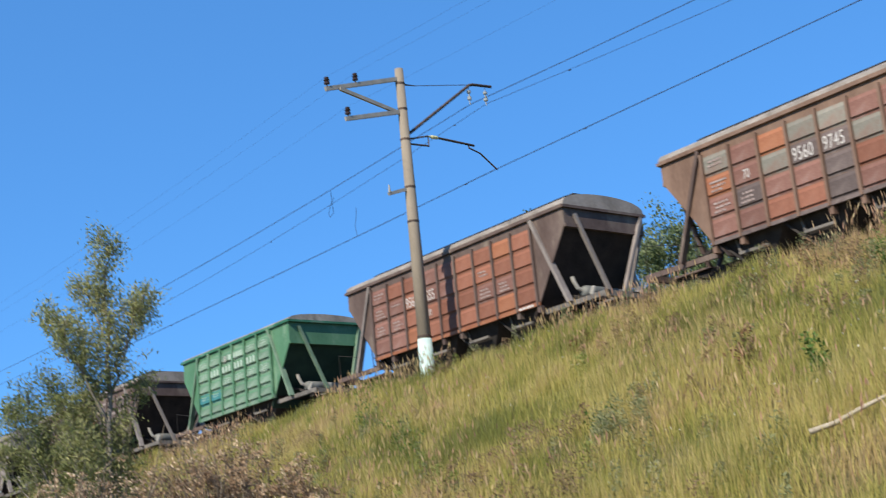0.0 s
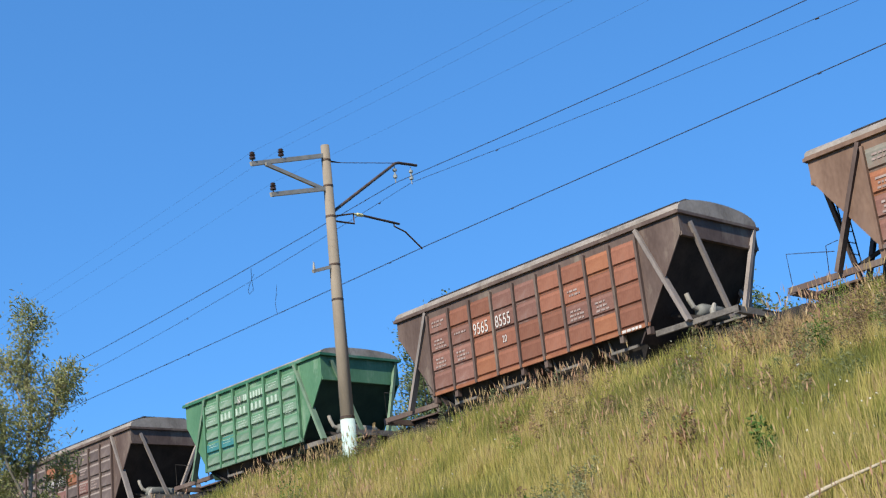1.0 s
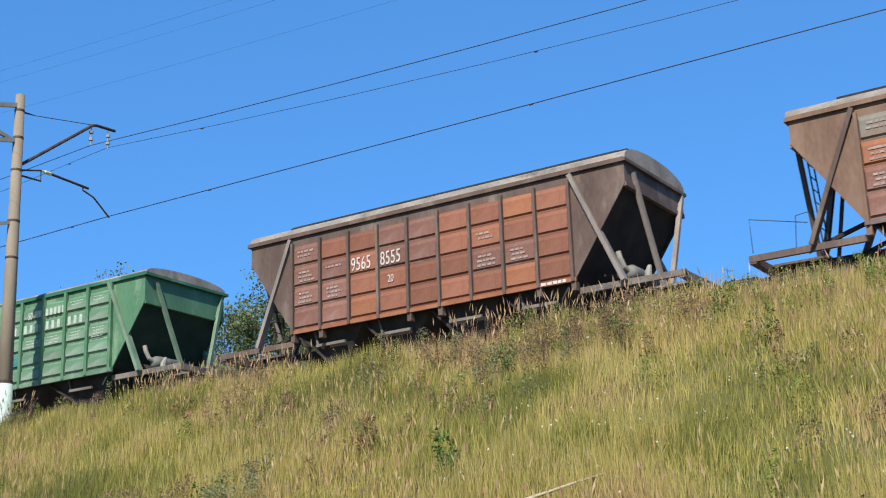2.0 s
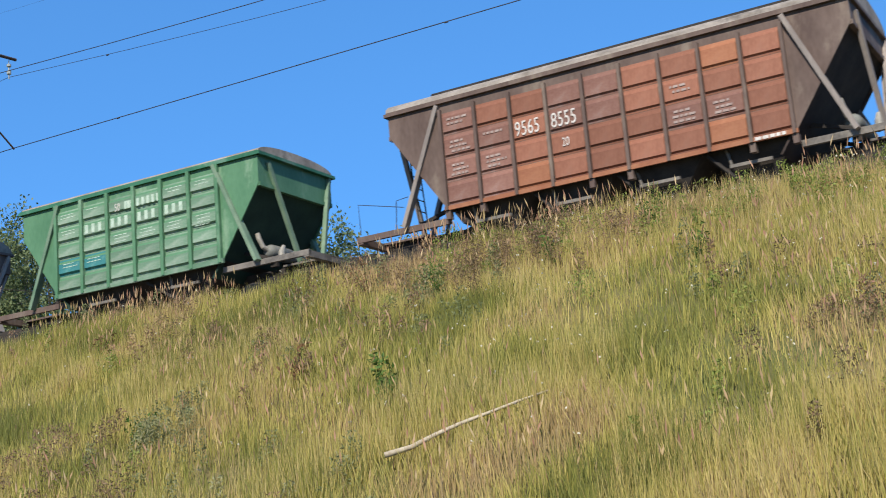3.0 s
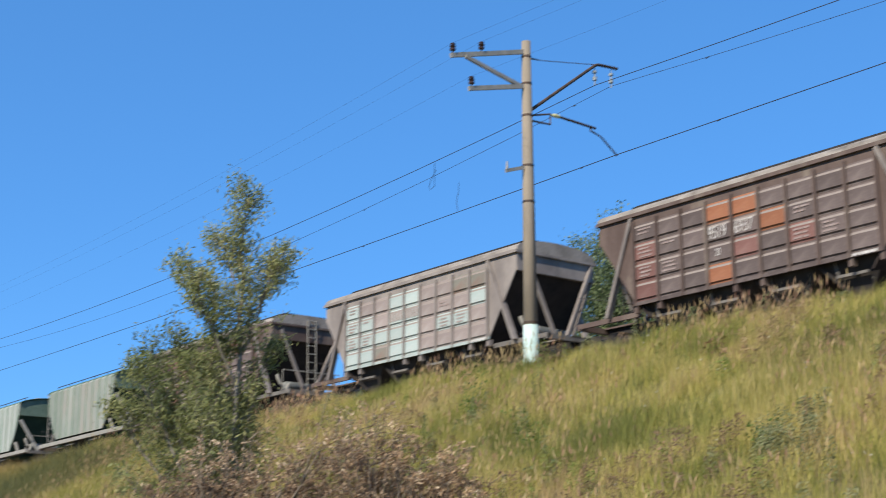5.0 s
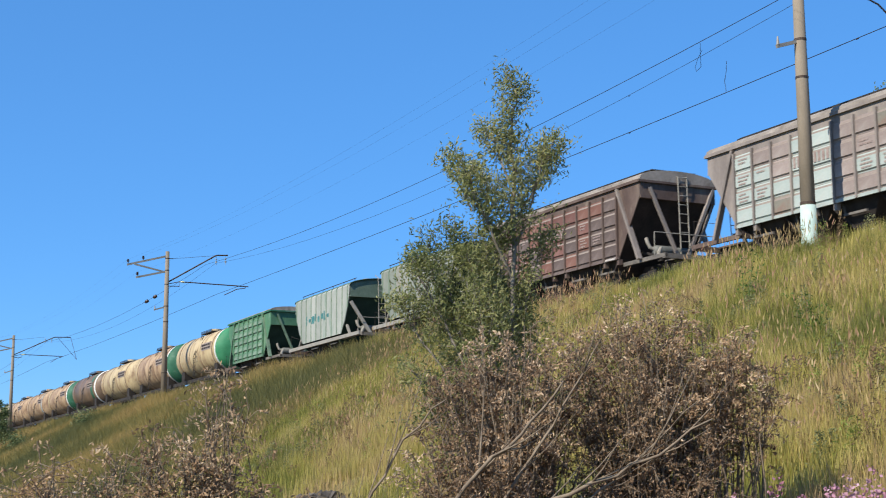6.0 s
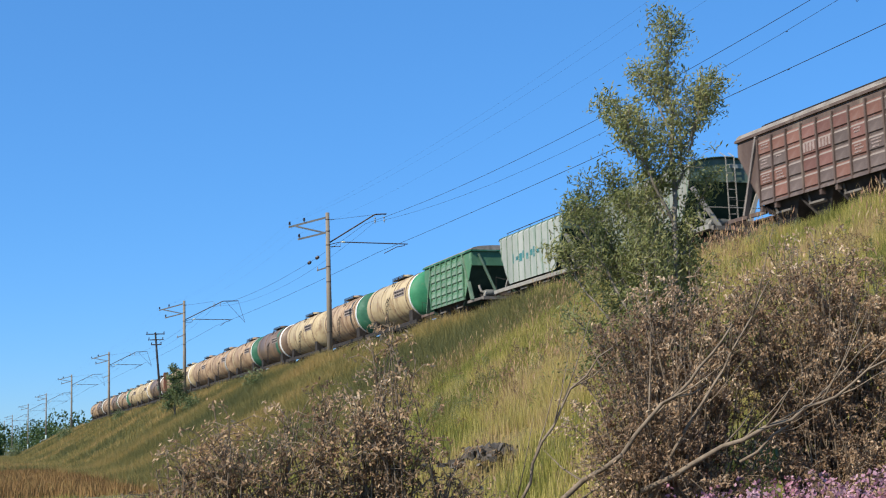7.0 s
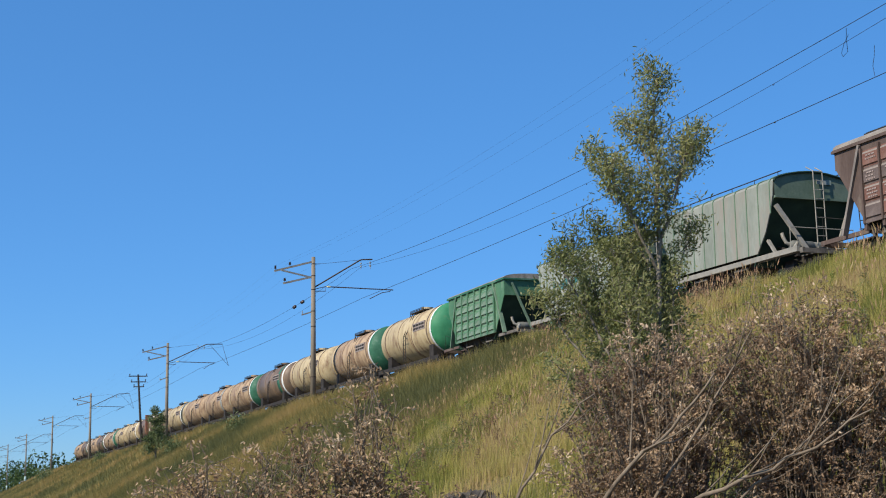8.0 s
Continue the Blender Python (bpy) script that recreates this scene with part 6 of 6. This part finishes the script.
for x, y, h in zip(fx, fy, fh):
    zb = float(height(x, y))
    for k in range(16):
        cen.append((x + g.normal(0, 0.06), y + g.normal(0, 0.06), zb + (h - 0.35) * g.uniform(0.2, 1)))
v, f = leaf_soup(np.array(cen), 0.12, g, 0.3, 4)
tagged(soup("fireweed_leaves", v, f, M["weed"]), "narrow green fireweed leaves and stems", "leaves", kind="stuff")
wx, wy = g.uniform(-30, 2, 1100), 25 - 10 * g.uniform(0, 1, 1100) ** 1.8
ok = g.uniform(0, 1, 1100) < 0.15 + 0.8 * smooth01((wx + 16) / 6)
wx, wy = wx[ok], wy[ok]
cen = np.stack([wx, wy, height(wx, wy) + g.uniform(0.35, 0.7, len(wx))], 1)
cen = np.repeat(cen, 3, 0) + g.normal(0, 0.012, (3 * len(cen), 3))
v, f = leaf_soup(cen, 0.030, g, 0, 1.2)
tagged(soup("white_flowers", v, f, M["flower"]), "tiny white flowers scattered in the grass", "flowers", kind="stuff")

for name, label, mat, count, seed in (("wormwood_leaves", "grey-green wormwood clumps among the grass", "wormwood", 460, 90), ("brown_scrub", "brown seeding weeds among the grass", "scrub", 800, 91), ("green_weeds", "patches of fresh green weeds in the grass", "herb", 200, 92)):
    g = np.random.default_rng(seed)
    cen = []
    for i in range(count):
        x, y = g.uniform(-52, 3), g.uniform(13.5, 25.0)
        if math.sin(x * 0.45 + seed) + math.sin(y * 0.8 + x * 0.25 + seed * 0.7) < g.uniform(-0.6, 0.9):
            continue
        r, h = g.uniform(0.12, 0.34), g.uniform(0.35, 0.85)
        n = 150
        t = g.uniform(0.15, 1, n)
        a, q_ = g.uniform(0, 6.28, n), r * np.sqrt(g.uniform(0, 1, n)) * (1.15 - 0.7 * t)
        cen.append(np.stack([x + q_ * np.cos(a) + 0.1 * t, y + q_ * np.sin(a), height(x, y) + t * h], 1))
    v, f = leaf_soup(np.concatenate(cen), 0.06, g, -0.3, 2.8)
    tagged(soup(name, v, f, M[mat]), label, "weeds", kind="stuff")
g = np.random.default_rng(93)
cen = []
for i in range(150):
    x, y = g.uniform(-15, 3), g.uniform(22.3, 25.1)
    r, h, n = g.uniform(0.15, 0.4), g.uniform(0.4, 0.85), 190
    t = g.uniform(0.1, 1, n)
    a, q_ = g.uniform(0, 6.28, n), r * np.sqrt(g.uniform(0, 1, n)) * (1.15 - 0.7 * t)
    cen.append(np.stack([x + q_ * np.cos(a), y + q_ * np.sin(a), height(x, y) + t * h], 1))
v, f = leaf_soup(np.concatenate(cen), 0.06, g, -0.4, 3.2)
tagged(soup("crest_weeds", v, f, M["herb"]), "fresh green leafy weeds along the crest", "weeds", kind="stuff")
for name, label, mat, spots in (
    ("brown_crest_weeds", "dense dark brown seeding weeds below the crest", "scrub", [(-12.8 + g.normal(0, 1.1), 23.0 + g.normal(0, 0.55), g.uniform(0.12, 0.3), g.uniform(0.5, 0.95)) for i in range(60)]),
    ("wormwood_dome", "rounded grey-green wormwood clump in the grass", "wormwood", [(-16.9 + g.normal(0, 0.25), 17.5 + g.normal(0, 0.25), g.uniform(0.15, 0.3), g.uniform(0.5, 0.85)) for i in range(12)]),
    ("pale_umbel_weeds", "pale seeding weeds in the grass below the crest", "seed", [(-20.8 + g.normal(0, 0.5), 21.6 + g.normal(0, 0.4), g.uniform(0.1, 0.2), g.uniform(0.6, 0.95)) for i in range(10)]),
):
    cen = []
    for x, y, r, h in spots:
        n = 170
        t = g.uniform(0.1, 1, n)
        a, q_ = g.uniform(0, 6.28, n), r * np.sqrt(g.uniform(0, 1, n)) * (1.15 - 0.5 * t)
        cen.append(np.stack([x + q_ * np.cos(a), y + q_ * np.sin(a), height(x, y) + t * h], 1))
    v, f = leaf_soup(np.concatenate(cen), 0.05, g, -0.4, 2.6)
    tagged(soup(name, v, f, M[mat]), label, "weeds", kind="stuff")
g = np.random.default_rng(18)

# small tree and shrubs along the embankment, woods far off
rng = random.Random(9)
small = thing("young_birch", -127.0, 18.8, float(height(-127.0, 18.8)), "small green birch on the slope", "tree")
limbs, tips = [], []
stem = [Vector((0, 0, 0.46 * k)) for k in range(11)]
limbs.append((stem, [0.1 * (1 - 0.09 * k) for k in range(11)]))
for i in range(26):
    k = rng.randint(2, 9)
    a = rng.uniform(0, 6.28)
    grow(rng, stem[k], (math.cos(a), math.sin(a), 0.6), 1.5 * (1 - k / 14), 0.03, 1, limbs, tips, 0.2, 3, 0.6, 0.1)
bm = bmesh.new()
for pts, rad in limbs:
    tube(bm, pts, rad, 5, False)
part("trunk", bm, M["bark"], small)
v, f = leaf_soup(np.repeat(np.array([tuple(p) for p in tips]), 9, 0) + g.normal(0, 0.16, (9 * len(tips), 3)), 0.2, g)
o = soup("crown", v, f, M["birch"])
o.parent = small
for i, (x, y, r) in enumerate(((-200.0, 22.5, 1.0), (-125.0, 20.0, 0.9), (-108.0, 22.0, 0.9), (-260.0, 20.0, 1.6), (-330.0, 15.0, 2.0))):
    c = g.normal(size=(900, 3)) * (r * 0.5, r * 0.5, r * 0.42) + (x, y, float(height(x, y)) + r * 0.6)
    v, f = leaf_soup(c, 0.18 * max(r, 1), g)
    tagged(soup("slope_shrub", v, f, M["birch"]), "low green shrub on the embankment", "bush", "slope shrubs")
cen = []
for i in range(330):
    x, y = rng.uniform(-950, -440), rng.uniform(-60, 75)
    if i < 50:
        x, y = rng.uniform(-470, -400), rng.uniform(-6, 16)
    if 20 < y < 36:
        y += 18
    h = rng.uniform(8, 17) if i >= 50 else rng.uniform(4, 9)
    n = 110
    t = g.uniform(0.1, 1, n)
    rr = h * 0.22 * np.sin(np.pi * np.minimum(1, 1.12 - t)) ** 0.7
    a = g.uniform(0, 6.28, n)
    cen.append(np.stack([x + rr * np.cos(a), y + rr * np.sin(a), t * h], 1))
v, f = leaf_soup(np.concatenate(cen), 1.3, g)
tagged(soup("far_woods", v, f, M["woods"]), "belt of green woods beyond the embankment", "woods", kind="stuff")

# rubble heap at the foot of the slope
rub = thing("rubble_heap", -34.5, 12.2, float(height(-34.5, 12.2)), "heap of broken grey stones and earth", "rubble")
for i in range(90):
    bm = bmesh.new()
    bmesh.ops.create_icosphere(bm, subdivisions=1, radius=1.0)
    s = rng.uniform(0.05, 0.15)
    px, py = rng.gauss(0, 0.55), rng.gauss(0, 0.75)
    for vtx in bm.verts:
        vtx.co *= rng.uniform(0.5, 1.3)
        vtx.co = Vector((vtx.co.x * s * 1.2 + px, vtx.co.y * s * 1.2 + py, vtx.co.z * s * 0.8 + max(0.04, 0.42 - 0.3 * (px * px + py * py) + rng.uniform(-0.1, 0.1))))
    part("stone", bm, M["stone"], rub)


# ---- the train rolls past ----
def motions():
    for w in TRAIN:
        x, y, z = w.location
        rows = []
        for k in range(33):
            at = x + SPEED * 0.25 * k
            tilt = math.degrees(math.atan(float(fall(at - 4) - fall(at + 4)) / 8))
            rows.append((0.25 * k, pose(at, y, z - float(fall(at)), 0, -tilt, 0)))
        walk(w, rows)
        for curve in w.animation_data.action.layers[0].strips[0].channelbag(w.animation_data.action_slot).fcurves:
            for key in curve.keyframe_points:
                key.interpolation = "LINEAR"
    turn = math.degrees(SPEED / 0.475)
    for o, x in WHEELSETS:
        walk(o, [(0.1 * k, pose(x, 0, 0.475, 0, turn * 0.1 * k, 0)) for k in range(81)])


motions()
